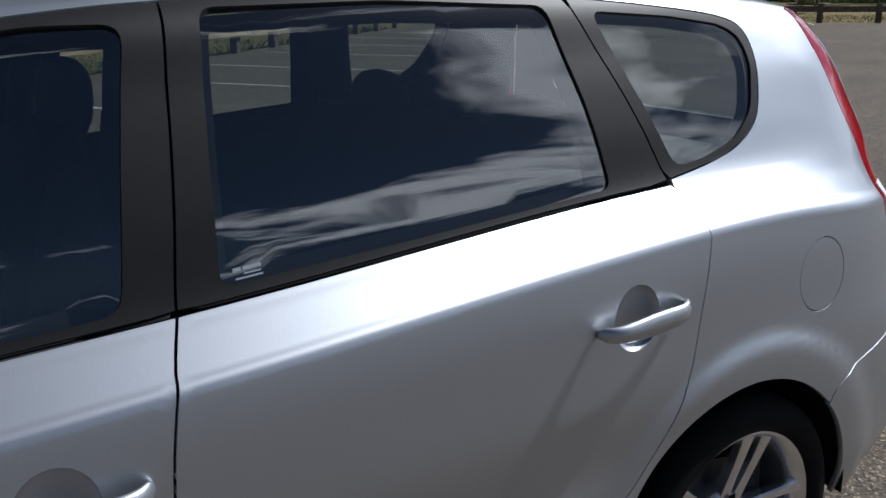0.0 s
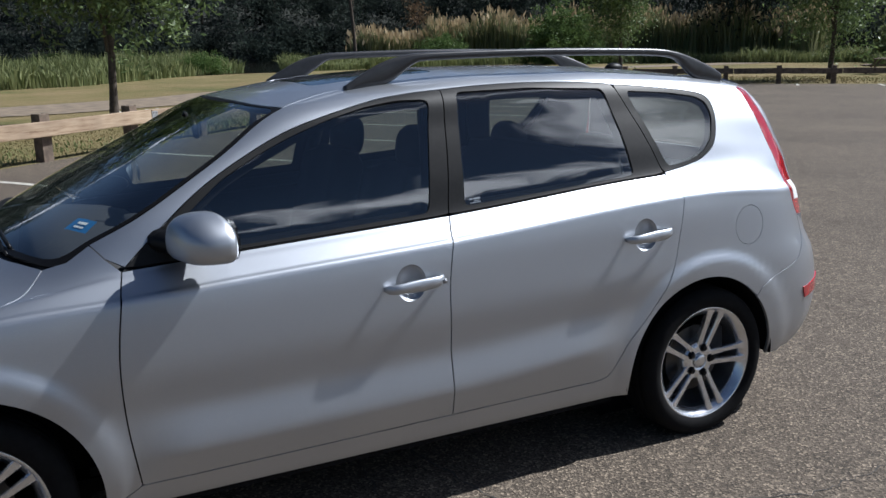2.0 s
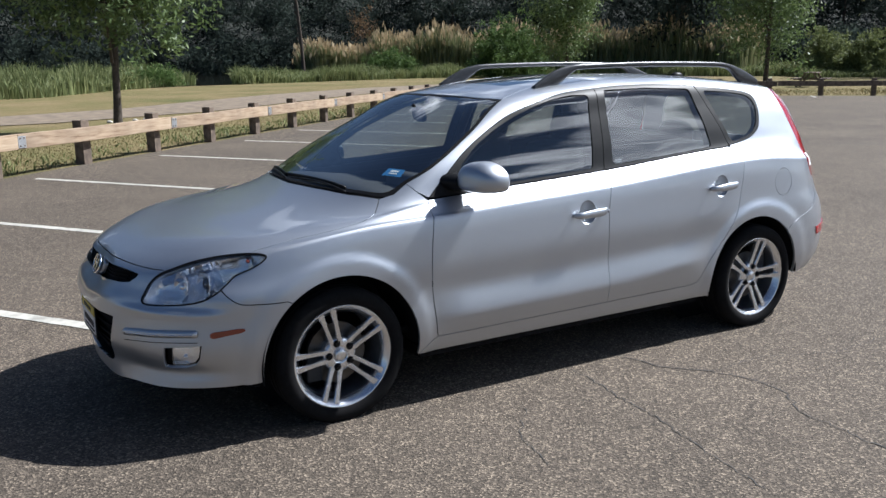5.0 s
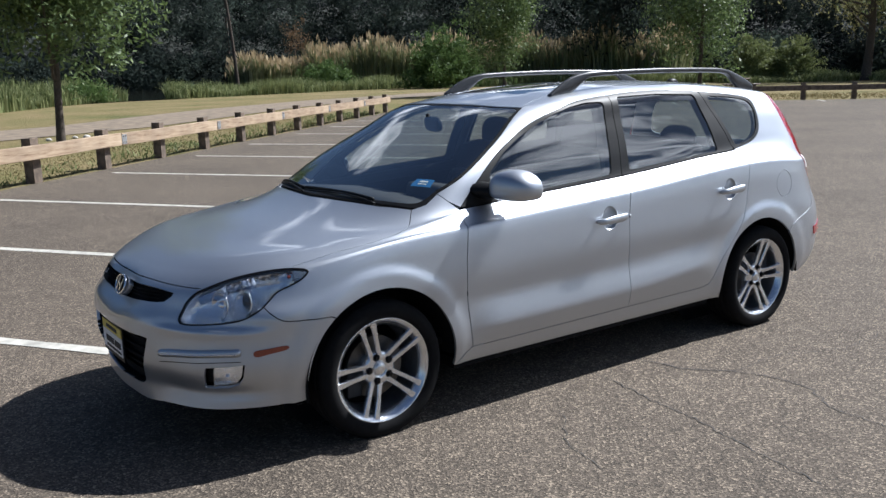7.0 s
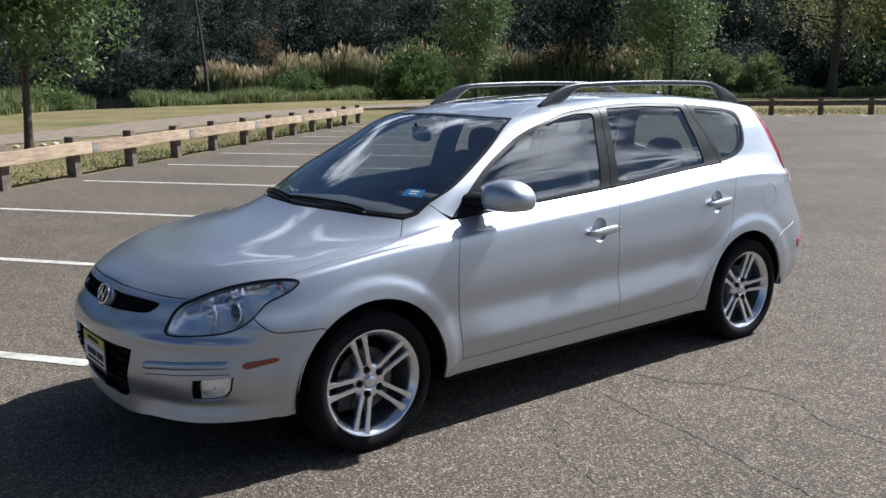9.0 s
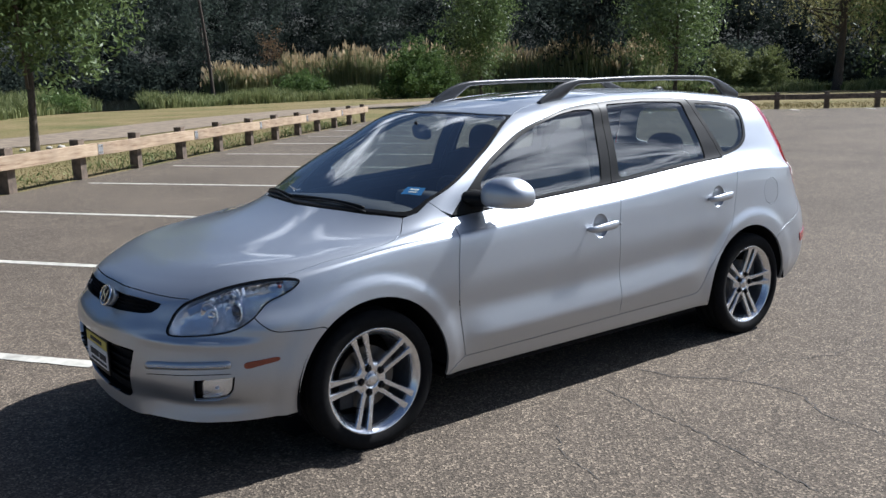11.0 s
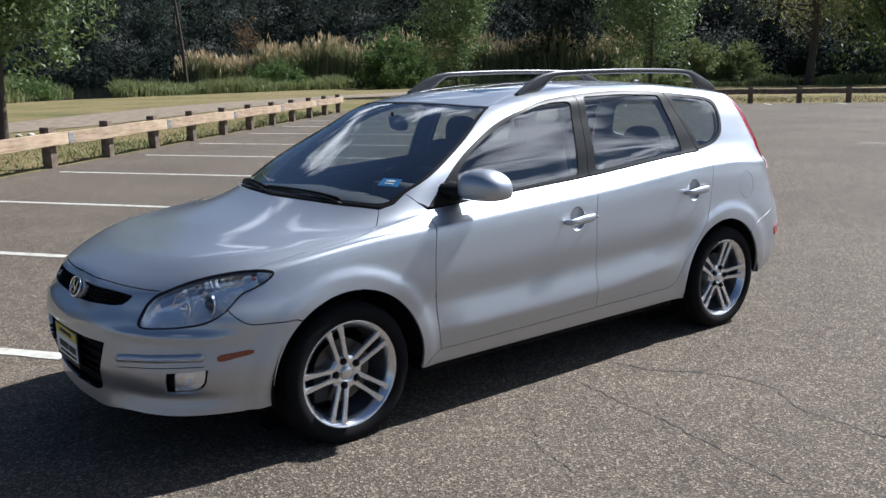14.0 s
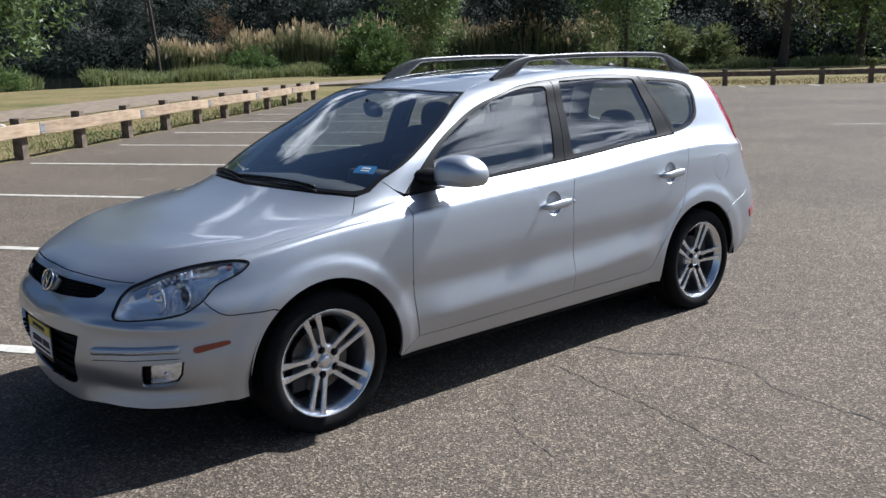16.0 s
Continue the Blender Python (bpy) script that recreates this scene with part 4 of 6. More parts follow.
def smooth_line(pts, n=6, closed=False):
    """More points along a soft curve through the given ones."""
    pts = [Vector(p) for p in pts]
    m = len(pts)
    out = []
    for i in range(m if closed else m - 1):
        g = [pts[(i + k) % m] if closed else pts[min(max(i + k, 0), m - 1)] for k in (-1, 0, 1, 2)]
        for s in range(n):
            t = s / n
            out.append(0.5 * (2 * g[1] + (g[2] - g[0]) * t + (2 * g[0] - 5 * g[1] + 4 * g[2] - g[3]) * t * t + (3 * g[1] - g[0] - 3 * g[2] + g[3]) * t ** 3))
    if not closed:
        out.append(pts[-1])
    return out


def on_grid(view, x0, x1, y0, y1):
    """Points of the reference surface that face the rays, so that a panel's mesh follows the body's lines."""
    out = []
    for k, (v, n) in enumerate(zip(base_v, base_n)):
        q = view.flat(v)
        if x0 < q.x < x1 and y0 < q.y < y1:
            o, d = view.ray(q)
            if n.dot(d) < -0.08:
                hit = TREE.ray_cast(o, d)
                if hit[0] and (hit[0] - v).length < 0.004:
                    out.append((q, k))
    return out


def sheet(view, loop, holes=(), gap=0.03, depth=0.0, edge=0.014, shift=None):
    """Vertices, normals and faces of a piece of the body: inside loop, outside holes, depth below the skin, with a turned-in rim."""
    loops = [dense([view.flat(Vector(p)) for p in l], gap * (0.6 if gap > 0.028 else 0.34)) for l in (loop, *holes)]
    pts, edges = [], []
    for l in loops:
        o = len(pts)
        pts += l
        edges += [(o + k, o + (k + 1) % len(l)) for k in range(len(l))]
    border = len(pts)
    x0, x1 = min(p.x for p in loops[0]), max(p.x for p in loops[0])
    y0, y1 = min(p.y for p in loops[0]), max(p.y for p in loops[0])
    nx, ny = int((x1 - x0) / gap) + 1, int((y1 - y0) / gap) + 1
    rim = [p for l in loops for p in l]
    cell = {}
    for p in rim:
        cell.setdefault((int(p.x / gap), int(p.y / gap)), []).append(p)
    lattice = [(Vector((x0 + (i + 0.5) * gap, y0 + (k + 0.5) * gap)), -1) for i in range(nx) for k in range(ny)] if gap > 0.028 else on_grid(view, x0, x1, y0, y1)
    kept = {}
    for q, at in lattice:
        if gap:
            if not inside(q, loops[0]) or any(inside(q, h) for h in loops[1:]):
                continue
            near = False
            cx, cy = int(q.x / gap), int(q.y / gap)
            for ax in (-1, 0, 1):
                for ay in (-1, 0, 1):
                    for p in cell.get((cx + ax, cy + ay), ()):
                        if (p - q).length < (gap * 0.5 if at < 0 else 0.006):
                            near = True
            if not near:
                if at >= 0:
                    kept[at] = len(pts)
                pts.append(q)
    for at, k in kept.items():             # the body's lines stay edges of the panel
        if at % NC != NC - 1 and at + 1 in kept:
            mid = (pts[k] + pts[kept[at + 1]]) / 2
            if inside(mid, loops[0]) and not any(inside(mid, h) for h in loops[1:]):
                edges.append((k, kept[at + 1]))
    v2, _, f2, origs, _, _ = delaunay_2d_cdt(pts, edges, [], 0, 1e-6)
    vs, ns, ok = [], [], []
    for q in v2:
        hit = land(view, q)
        if hit is None:
            o, d = view.ray(q)
            hit = TREE.find_nearest(o + d * 4.5)
        p, n = hit[0], normal_at(hit[2], hit[0])
        vs.append(p - n * depth)
        ns.append(n)
    fs = []
    for f in f2:
        c = sum((v2[k] for k in f), Vector((0, 0))) / len(f)
        if inside(c, loops[0]) and not any(inside(c, h) for h in loops[1:]):
            a, b, c3 = (vs[k] for k in f[:3])
            fs.append(list(f) if (b - a).cross(c3 - a).dot(ns[f[0]]) > 0 else list(f)[::-1])
    if edge:
        count = {}
        for f in fs:
            for a, b in zip(f, f[1:] + f[:1]):
                count[(a, b)] = 1
        open_edges = [(a, b) for a, b in count if (b, a) not in count]
        top, low = {}, {}
        for a, b in open_edges:
            side = (vs[b] - vs[a]).cross(ns[a])
            side = side.normalized() if side.length > 1e-9 else ns[a]
            for k in (a, b):
                if k not in top:
                    top[k] = len(vs); vs.append(vs[k].copy()); ns.append((side + ns[k] * 0.4).normalized())
                    low[k] = len(vs); vs.append(vs[k] - ns[k] * edge); ns.append(side)
            fs.append([top[b], top[a], low[a], low[b]])
    if shift:
        vs = [v + Vector(shift) for v in vs]
    return vs, ns, fs


def skin(name, data, mat, parent, label="", mirror=False):
    vs, ns, fs = data
    if mirror:
        vs = [Vector((v.x, -v.y, v.z)) for v in vs]
        ns = [Vector((n.x, -n.y, n.z)) for n in ns]
        fs = [f[::-1] for f in fs]
    me = bpy.data.meshes.new(name)
    me.from_pydata(vs, [], fs)
    me.materials.append(mat)
    me.shade_smooth()
    me.normals_split_custom_set_from_vertices([tuple(n) for n in ns])
    ob = new(name, me)
    ob.parent = parent
    if label:
        ob["label"] = label
    return ob


def pair(name, data, mat, parent, label=""):
    return skin(name, data, mat, parent, label), skin(name, data, mat, parent, label, True)


def empty(name, label, category, group=""):
    ob = new(name)
    ob.empty_display_size = 0.1
    return tagged(ob, label, category, group)


car = empty("car", "silver five-door estate car with black roof rails", "car")


def S(x, z):
    """A point of the left side by its length and height."""
    h = TREE.ray_cast(Vector((x, -4, z)), Vector((0, 1, 0)))
    return h[0] if h[0] else Vector((x, -0.85, z))


def N(p):
    h = TREE.find_nearest(Vector(p))
    return h[0]


def arch(hx, r, a0, a1, n=36):
    out = []
    for k in range(n + 1):
        a = radians(a0 + (a1 - a0) * k / n)
        out.append(S(hx + r * math.cos(a), HUB_Z + r * math.sin(a)))
    return out


def gapped(loop, view, d=0.0022):
    """The loop drawn in a little, so that neighbours leave a shut line."""
    q = [view.flat(Vector(p)) for p in loop]
    area = sum(a.x * b.y - b.x * a.y for a, b in zip(q, q[1:] + q[:1]))
    s = 1 if area > 0 else -1
    out = []
    for a, b, c in zip(q[-1:] + q[:-1], q, q[1:] + q[:1]):
        e1, e2 = (b - a), (c - b)
        e1 = e1.normalized() if e1.length > 1e-9 else e2.normalized()
        e2 = e2.normalized() if e2.length > 1e-9 else e1
        n1, n2 = Vector((-e1.y, e1.x)) * s, Vector((-e2.y, e2.x)) * s
        m = n1 + n2
        m = m / max(0.5, m.length_squared / 2) if m.length > 1e-6 else n1
        t = b + m * d
        h = land(view, t)
        out.append(h[0] if h else Vector(loop[len(out)]))
    return out


# shut lines of the left side, as (x, z)
def line_xz(pts, n=5):
    return [S(p.x, p.y) for p in smooth_line([Vector(p) for p in pts], n)]


FRONT_EDGE = line_xz([(-0.858, 0.962), (-0.878, 0.885), (-0.899, 0.713), (-0.893, 0.522), (-0.867, 0.326)])
MID_EDGE = line_xz([(0.222, 1.023), (0.190, 0.945), (0.169, 0.80), (0.170, 0.60), (0.173, 0.338)])
REAR_EDGE = line_xz([(1.178, 1.092), (1.197, 1.02), (1.190, 0.96), (1.172, 0.868), (1.137, 0.728), (1.045, 0.598), (0.940, 0.486), (0.872, 0.385), (0.835, 0.35), (0.777, 0.341)])
BELT_F = [S(x, BELT(x) - 0.003) for x in np.linspace(-0.858, 0.222, 30)]
BELT_R = [S(x, BELT(x) - 0.003) for x in np.linspace(0.222, 1.178, 26)]
SILL_F = [S(x, 0.327 + 0.010 * (x + 0.867) / 1.04) for x in np.linspace(-0.867, 0.173, 30)]
SILL_R = [S(x, 0.338 + 0.003 * (x - 0.173) / 0.6) for x in np.linspace(0.173, 0.777, 18)]
R_ARCH = 0.372
ARCH_F, ARCH_R = -1.345, 1.318

front_door = gapped(FRONT_EDGE + SILL_F[1:] + MID_EDGE[::-1][1:] + BELT_F[::-1][1:-1], SIDE)
rear_door = gapped(MID_EDGE + SILL_R[1:] + REAR_EDGE[::-1][1:] + BELT_R[::-1][1:-1], SIDE)


def handle_recess(cx, cz):
    """Outline of the finger hollow behind a door handle."""
    return [S(cx + 0.055 * math.cos(a), cz + 0.062 * math.sin(a)) for a in np.linspace(0, 2 * math.pi, 28, endpoint=False)]


def loft(rings, closed=True, cap=True):
    bm = bmesh.new()
    vs = [[bm.verts.new(p) for p in r] for r in rings]
    n = len(rings[0])
    for a, b in zip(vs, vs[1:]):
        for k in range(n if closed else n - 1):
            bm.faces.new([a[k], a[(k + 1) % n], b[(k + 1) % n], b[k]])
    if cap:
        bm.faces.new(vs[0][::-1])
        bm.faces.new(vs[-1])
    bmesh.ops.recalc_face_normals(bm, faces=bm.faces[:])
    return bm


def flip(bm):
    for v in bm.verts:
        v.co.y = -v.co.y
    bmesh.ops.reverse_faces(bm, faces=bm.faces[:])
    return bm


def both(name, maker, mat, parents, label="", smooth=True):
    out = []
    for k, par in enumerate(parents):
        bm = maker()
        if k:
            flip(bm)
        out.append(part(name, bm, mat, par, label, smooth))
    return out


def handle_bar(cx, cz):
    """A bowed grip, thick in the middle, on two feet."""
    def make():
        rings = []
        for k in range(25):
            t = k / 24
            x = cx - 0.108 + 0.216 * t
            z = cz + 0.012 * (t - 0.5)
            rise = 0.030 * (1 - (2 * t - 1) ** 6) + 0.004
            ht = 0.0125 + 0.006 * math.sin(math.pi * t) + 0.004 * t
            if k in (0, 24):
                ht *= 0.55
            y0 = S(x, z).y - rise
            th = 0.011
            rings.append([Vector((x, y0 - th * math.cos(a) * 0.9, z + ht * math.sin(a))) for a in np.linspace(0, 2 * math.pi, 14, endpoint=False)])
        return loft(rings)
    return make


def hollow(cx, cz):
    """The bowl pressed into the door behind the grip."""
    def make():
        rings = []
        for k in range(7):
            t = k / 6
            r = math.cos(t * math.pi / 2) if k < 6 else 0.12
            rings.append([S(cx + 0.056 * r * math.cos(a), cz + 0.063 * r * math.sin(a)) + Vector((0, 0.001 + 0.022 * math.sin(t * math.pi / 2), 0)) for a in np.linspace(0, 2 * math.pi, 28, endpoint=False)])
        bm = loft(rings, True, False)
        bm.faces.new([v for v in bm.verts][-28:])
        bmesh.ops.recalc_face_normals(bm, faces=bm.faces[:])
        bmesh.ops.reverse_faces(bm, faces=bm.faces[:])
        return bm
    return make


H_F, H_R = (0.035, 0.829), (1.013, 0.886)
doors_f = pair("front_door", sheet(SIDE, front_door, [handle_recess(0.025, 0.832)], gap=0.024), PAINT, car)
doors_r = pair("rear_door", sheet(SIDE, rear_door, [handle_recess(1.003, 0.888)], gap=0.024), PAINT, car)
both("handle_recess", hollow(0.025, 0.832), PAINT, doors_f)
both("handle_recess", hollow(1.003, 0.888), PAINT, doors_r)
both("door_handle", handle_bar(*H_F), PAINT, doors_f)
both("door_handle", handle_bar(*H_R), PAINT, doors_r)


def disc_on(x, z, r, lift, seg=18):
    def make():
        bm = bmesh.new()
        p = S(x, z)
        bmesh.ops.create_cone(bm, cap_ends=True, segments=seg, radius1=r, radius2=r * 0.9, depth=0.004,
                              matrix=Matrix.Translation((x, p.y - lift, z)) @ Matrix.Rotation(math.pi / 2, 4, "X"))
        return bm
    return make


part("key_lock", disc_on(0.128, 0.835, 0.0085, 0.043)(), ALLOY_DARK, doors_f[0], "round metal key lock", True)

# black window frames and panes
WIN_F = line_xz([(-0.848, 0.972), (-0.72, 1.085), (-0.6, 1.177), (-0.445, 1.264), (-0.265, 1.343), (-0.013, 1.409), (0.15, 1.432), (0.283, 1.442)], 5)
WIN_R = line_xz([(0.283, 1.442), (0.46, 1.452), (0.654, 1.456), (0.85, 1.452), (1.032, 1.441)], 4)
SEAM_B = line_xz([(0.222, 1.028), (0.255, 1.24), (0.283, 1.442)], 6)
SEAM_C = line_xz([(1.174, 1.099), (1.12, 1.25), (1.04, 1.437)], 6)
belt_f2 = [S(x, BELT(x)) for x in np.linspace(-0.846, 0.222, 28)]
belt_r2 = [S(x, BELT(x)) for x in np.linspace(0.222, 1.170, 24)]
frame_f = gapped(WIN_F + SEAM_B[::-1][1:] + belt_f2[::-1][1:-1], SIDE)
frame_r = gapped(WIN_R + SEAM_C[::-1][1:] + belt_r2[::-1][1:-1] + SEAM_B[:-1], SIDE)


def corner_round(pts, r=0.02, n=4):
    """A polygon in (x, z) with rounded corners, laid on the side."""
    pts = [Vector(p) for p in pts]
    out = []
    for a, b, c in zip(pts[-1:] + pts[:-1], pts, pts[1:] + pts[:1]):
        u, w = (a - b), (c - b)
        k = min(r, u.length * 0.45, w.length * 0.45)
        p, q = b + u.normalized() * k, b + w.normalized() * k
        out += [p * (1 - t) ** 2 + b * 2 * t * (1 - t) + q * t * t for t in (i / n for i in range(n + 1))]
    return out


GLASS_F = [S(p.x, p.y) for p in corner_round([(-0.660, 1.100), (-0.620, 0.994), (-0.45, 1.002), (0.152, 1.037), (0.182, 1.22), (0.222, 1.412), (0.1, 1.412), (-0.027, 1.394), (-0.155, 1.361), (-0.285, 1.316), (-0.415, 1.261), (-0.54, 1.195)], 0.03)]
GLASS_R = [S(p.x, p.y) for p in corner_round([(0.289, 1.048), (0.62, 1.07), (1.035, 1.100), (1.018, 1.25), (0.985, 1.424), (0.65, 1.438), (0.335, 1.432), (0.305, 1.22)], 0.025)]
pair("window_frame", sheet(SIDE, frame_f, [GLASS_F], 0.028), FRAME, car, "satin black window frame")
pair("window_frame", sheet(SIDE, frame_r, [GLASS_R], 0.028), FRAME, car, "satin black window frame")
panes = list(pair("front_door_window", sheet(SIDE, GLASS_F, gap=0.035, depth=0.005, edge=0), GLASS, car, "tinted glass pane"))
panes += pair("rear_door_window", sheet(SIDE, GLASS_R, gap=0.035, depth=0.005, edge=0), GLASS, car, "tinted glass pane")
QUARTER = line_xz([(1.046, 1.437), (1.12, 1.432), (1.30, 1.415), (1.455, 1.394), (1.517, 1.365), (1.522, 1.30), (1.478, 1.20), (1.40, 1.145), (1.30, 1.118), (1.182, 1.1)], 4)
quarter = gapped(QUARTER + SEAM_C[1:-1], SIDE)
GLASS_Q = [S(p.x, p.y) for p in corner_round([(1.092, 1.412), (1.30, 1.398), (1.45, 1.378), (1.50, 1.352), (1.505, 1.30), (1.463, 1.208), (1.392, 1.155), (1.30, 1.131), (1.205, 1.118)], 0.03)]
for outer, inner, rim_w in ((frame_f, GLASS_F, 0.02), (frame_r, GLASS_R, 0.02), (quarter, GLASS_Q, 0.008)):
    pair("window_lining", sheet(SIDE, outer, [gapped(inner, SIDE, rim_w)], 0.034, 0.032, 0), DARK, car, "dark inner window trim")
pair("quarter_window_frame", sheet(SIDE, quarter, [GLASS_Q], 0.025), FRAME, car, "satin black window frame")
panes += pair("quarter_window", sheet(SIDE, GLASS_Q, gap=0.03, depth=0.004, edge=0), GLASS, car, "tinted glass pane")

# wing, with its wheel opening
HOODLINE = [N(p) for p in smooth_line([(-1.728, -0.757, 0.816), (-1.62, -0.772, 0.840), (-1.519, -0.779, 0.860), (-1.42, -0.794, 0.872), (-1.311, -0.800, 0.886), (-1.20, -0.794, 0.903), (-1.135, -0.755, 0.92), (-1.085, -0.70, 0.955), (-1.067, -0.678, 0.977)], 4)]
LAMP = smooth_line([(-2.134, -0.545, 0.606), (-2.111, -0.528, 0.664), (-2.062, -0.545, 0.716), (-2.005, -0.585, 0.748), (-1.929, -0.634, 0.779), (-1.833, -0.692, 0.801), (-1.738, -0.751, 0.812), (-1.667, -0.80, 0.803),
                    (-1.690, -0.808, 0.776), (-1.742, -0.80, 0.751), (-1.798, -0.786, 0.730), (-1.837, -0.782, 0.698), (-1.882, -0.773, 0.657), (-1.953, -0.742, 0.624), (-2.048, -0.663, 0.609)], 4, True)
LAMP = [N(p) for p in LAMP]
BUMP_SEAM = [N(p) for p in smooth_line([(-1.862, -0.780, 0.676), (-1.838, -0.803, 0.642), (-1.792, -0.828, 0.613), (-1.707, -0.855, 0.607), (-1.592, -0.880, 0.607)], 5)]
lamp_low = LAMP[28:45]                     # tip of the lamp back down to the bumper seam
fender = HOODLINE + [N(p) for p in ((-1.003, -0.704, 0.998), (-0.937, -0.70, 1.040))] + [N((-0.90, -0.745, 1.0))] + FRONT_EDGE + [S(-0.92, 0.30), S(-0.965, 0.255)]
a_end = math.degrees(math.atan2(0.607 - HUB_Z, -1.592 - ARCH_F))
fender += arch(ARCH_F, R_ARCH, -9, a_end, 40) + BUMP_SEAM[::-1][1:] + lamp_low[::-1]
FEN = Plane((0.15, 0.8, -0.6))
pair("front_wing", sheet(FEN, gapped(fender, FEN), gap=0.026), PAINT, car)
sill = [S(x, 0.253) for x in np.linspace(0.93, -0.94, 50)] + [S(-0.965, 0.255), S(-0.92, 0.30)] + SILL_F + SILL_R[1:]

# rear side with roof pillar frame
LAMP_EDGE = [N(p) for p in smooth_line([(1.735, -0.55, 1.405), (1.745, -0.60, 1.31), (1.775, -0.672, 1.19), (1.80, -0.735, 1.09), (1.815, -0.79, 1.0), (1.845, -0.812, 0.93), (1.88, -0.81, 0.875)], 5)]
DITCH = [N(p) for p in smooth_line([(-0.279, -0.539, 1.399), (-0.19, -0.497, 1.425), (-0.08, -0.462, 1.448), (0.10, -0.45, 1.47), (0.5, -0.45, 1.48), (1.0, -0.445, 1.48), (1.5, -0.44, 1.45), (1.86, -0.44, 1.41)], 8)]
SCREEN_SIDE = [N(p) for p in smooth_line([(-0.937, -0.70, 1.040), (-0.782, -0.712, 1.118), (-0.559, -0.656, 1.243), (-0.39, -0.588, 1.345), (-0.279, -0.539, 1.399)], 6)]
FRONT_SIDE = [N((-0.90, -0.745, 1.0)), S(-0.852, 0.968)]
pillar = SCREEN_SIDE + DITCH[1:] + LAMP_EDGE[:]
REARSEAM = [N(p) for p in smooth_line([(1.88, -0.81, 0.875), (1.90, -0.82, 0.80), (1.86, -0.845, 0.71), (1.80, -0.857, 0.672), (1.637, -0.878, 0.618), (1.588, -0.887, 0.5715)], 6)]
a_r = math.degrees(math.atan2(0.618 - HUB_Z, 1.637 - ARCH_R))
pillar += REARSEAM[1:] + arch(ARCH_R, R_ARCH, a_r, 189, 40)[1:] + [S(0.955, 0.254)] + sill + REAR_EDGE[::-1][1:-1]
pillar += QUARTER[::-1] + WIN_R[::-1][1:] + WIN_F[::-1][1:] + FRONT_SIDE[:1]
BODYSIDE = Plane((0, 0.85, -0.53))
FUEL = [S(1.547 + 0.078 * math.cos(a), 0.870 + 0.081 * math.sin(a)) for a in np.linspace(0, 2 * math.pi, 40, endpoint=False)]
FUEL_IN = [S(1.547 + 0.0755 * math.cos(a), 0.870 + 0.0785 * math.sin(a)) for a in np.linspace(0, 2 * math.pi, 40, endpoint=False)]
pair("side_panel", sheet(BODYSIDE, gapped(pillar, BODYSIDE, 0.0015), [FUEL], gap=0.026), PAINT, car)
skin("fuel_flap", sheet(SIDE, FUEL_IN, gap=0.025, depth=0.0005), PAINT, car)

# bonnet
lamp_top = LAMP[8:26]
LEFT_HOOD = [N(p) for p in smooth_line([(-2.166, 0.0, 0.747), (-2.160, -0.165, 0.745), (-2.128, -0.351, 0.741), (-2.081, -0.479, 0.737), (-2.036, -0.556, 0.738)], 5)] + lamp_top + HOODLINE[1:]
COWL = [N(p) for p in smooth_line([(-1.067, -0.678, 0.977), (-1.12, -0.60, 0.985), (-1.171, -0.494, 0.988), (-1.221, -0.274, 0.993), (-1.244, 0.0, 0.99)], 5)]
left = LEFT_HOOD + COWL[1:]
right = [Vector((p.x, -p.y, p.z)) for p in left[::-1][1:-1]]
BON = Plane((0.42, 0, -0.9))
skin("bonnet", sheet(BON, gapped(left + right, BON), gap=0.026), PAINT, car)

# front bumper, with the lower air intake, the slot of the grille and the fog lamp openings
def mirrored(pts):
    return [Vector((p.x, -p.y, p.z)) for p in pts[::-1]]


low_left = [N(p) for p in smooth_line([(-2.19, 0.0, 0.222), (-2.17, -0.3, 0.229), (-2.08, -0.60, 0.242), (-1.95, -0.73, 0.250), (-1.80, -0.80, 0.256), (-1.724, -0.845, 0.260)], 6)]
arch_left = arch(ARCH_F, R_ARCH, 187.8, a_end, 22)
top_left = BUMP_SEAM[::-1][1:] + LAMP[44:] + LAMP[:1] + LAMP[1:9] + LEFT_HOOD[:21][::-1]
bl = low_left + arch_left[1:] + top_left
bumper = bl + [p for p in mirrored(bl)][1:-1]
INTAKE_L = smooth_line([(-2.243, 0.0, 0.278), (-2.236, -0.18, 0.282), (-2.223, -0.285, 0.300), (-2.224, -0.325, 0.36), (-2.22, -0.352, 0.42), (-2.213, -0.382, 0.505), (-2.216, -0.372, 0.528), (-2.235, -0.2, 0.53), (-2.245, 0.0, 0.53)], 4)
INTAKE = [N(p) for p in INTAKE_L]
intake = INTAKE + mirrored(INTAKE)[1:-1]
SLOT = [N(p) for p in smooth_line([(-2.222, 0.0, 0.648), (-2.205, -0.17, 0.649), (-2.17, -0.33, 0.655), (-2.138, -0.405, 0.662), (-2.118, -0.436, 0.678), (-2.102, -0.452, 0.700), (-2.115, -0.44, 0.711), (-2.150, -0.32, 0.714), (-2.180, -0.17, 0.717), (-2.188, 0.0, 0.72)], 4)]
slot = SLOT + mirrored(SLOT)[1:-1]
def edge_run(corners, n=6):
    """Straight runs between corners that hug the skin; corners stay crisp."""
    out = []
    for a, b in zip(corners, corners[1:] + corners[:1]):
        out += [N(Vector(a).lerp(Vector(b), k / n)) for k in range(n)]
    return out


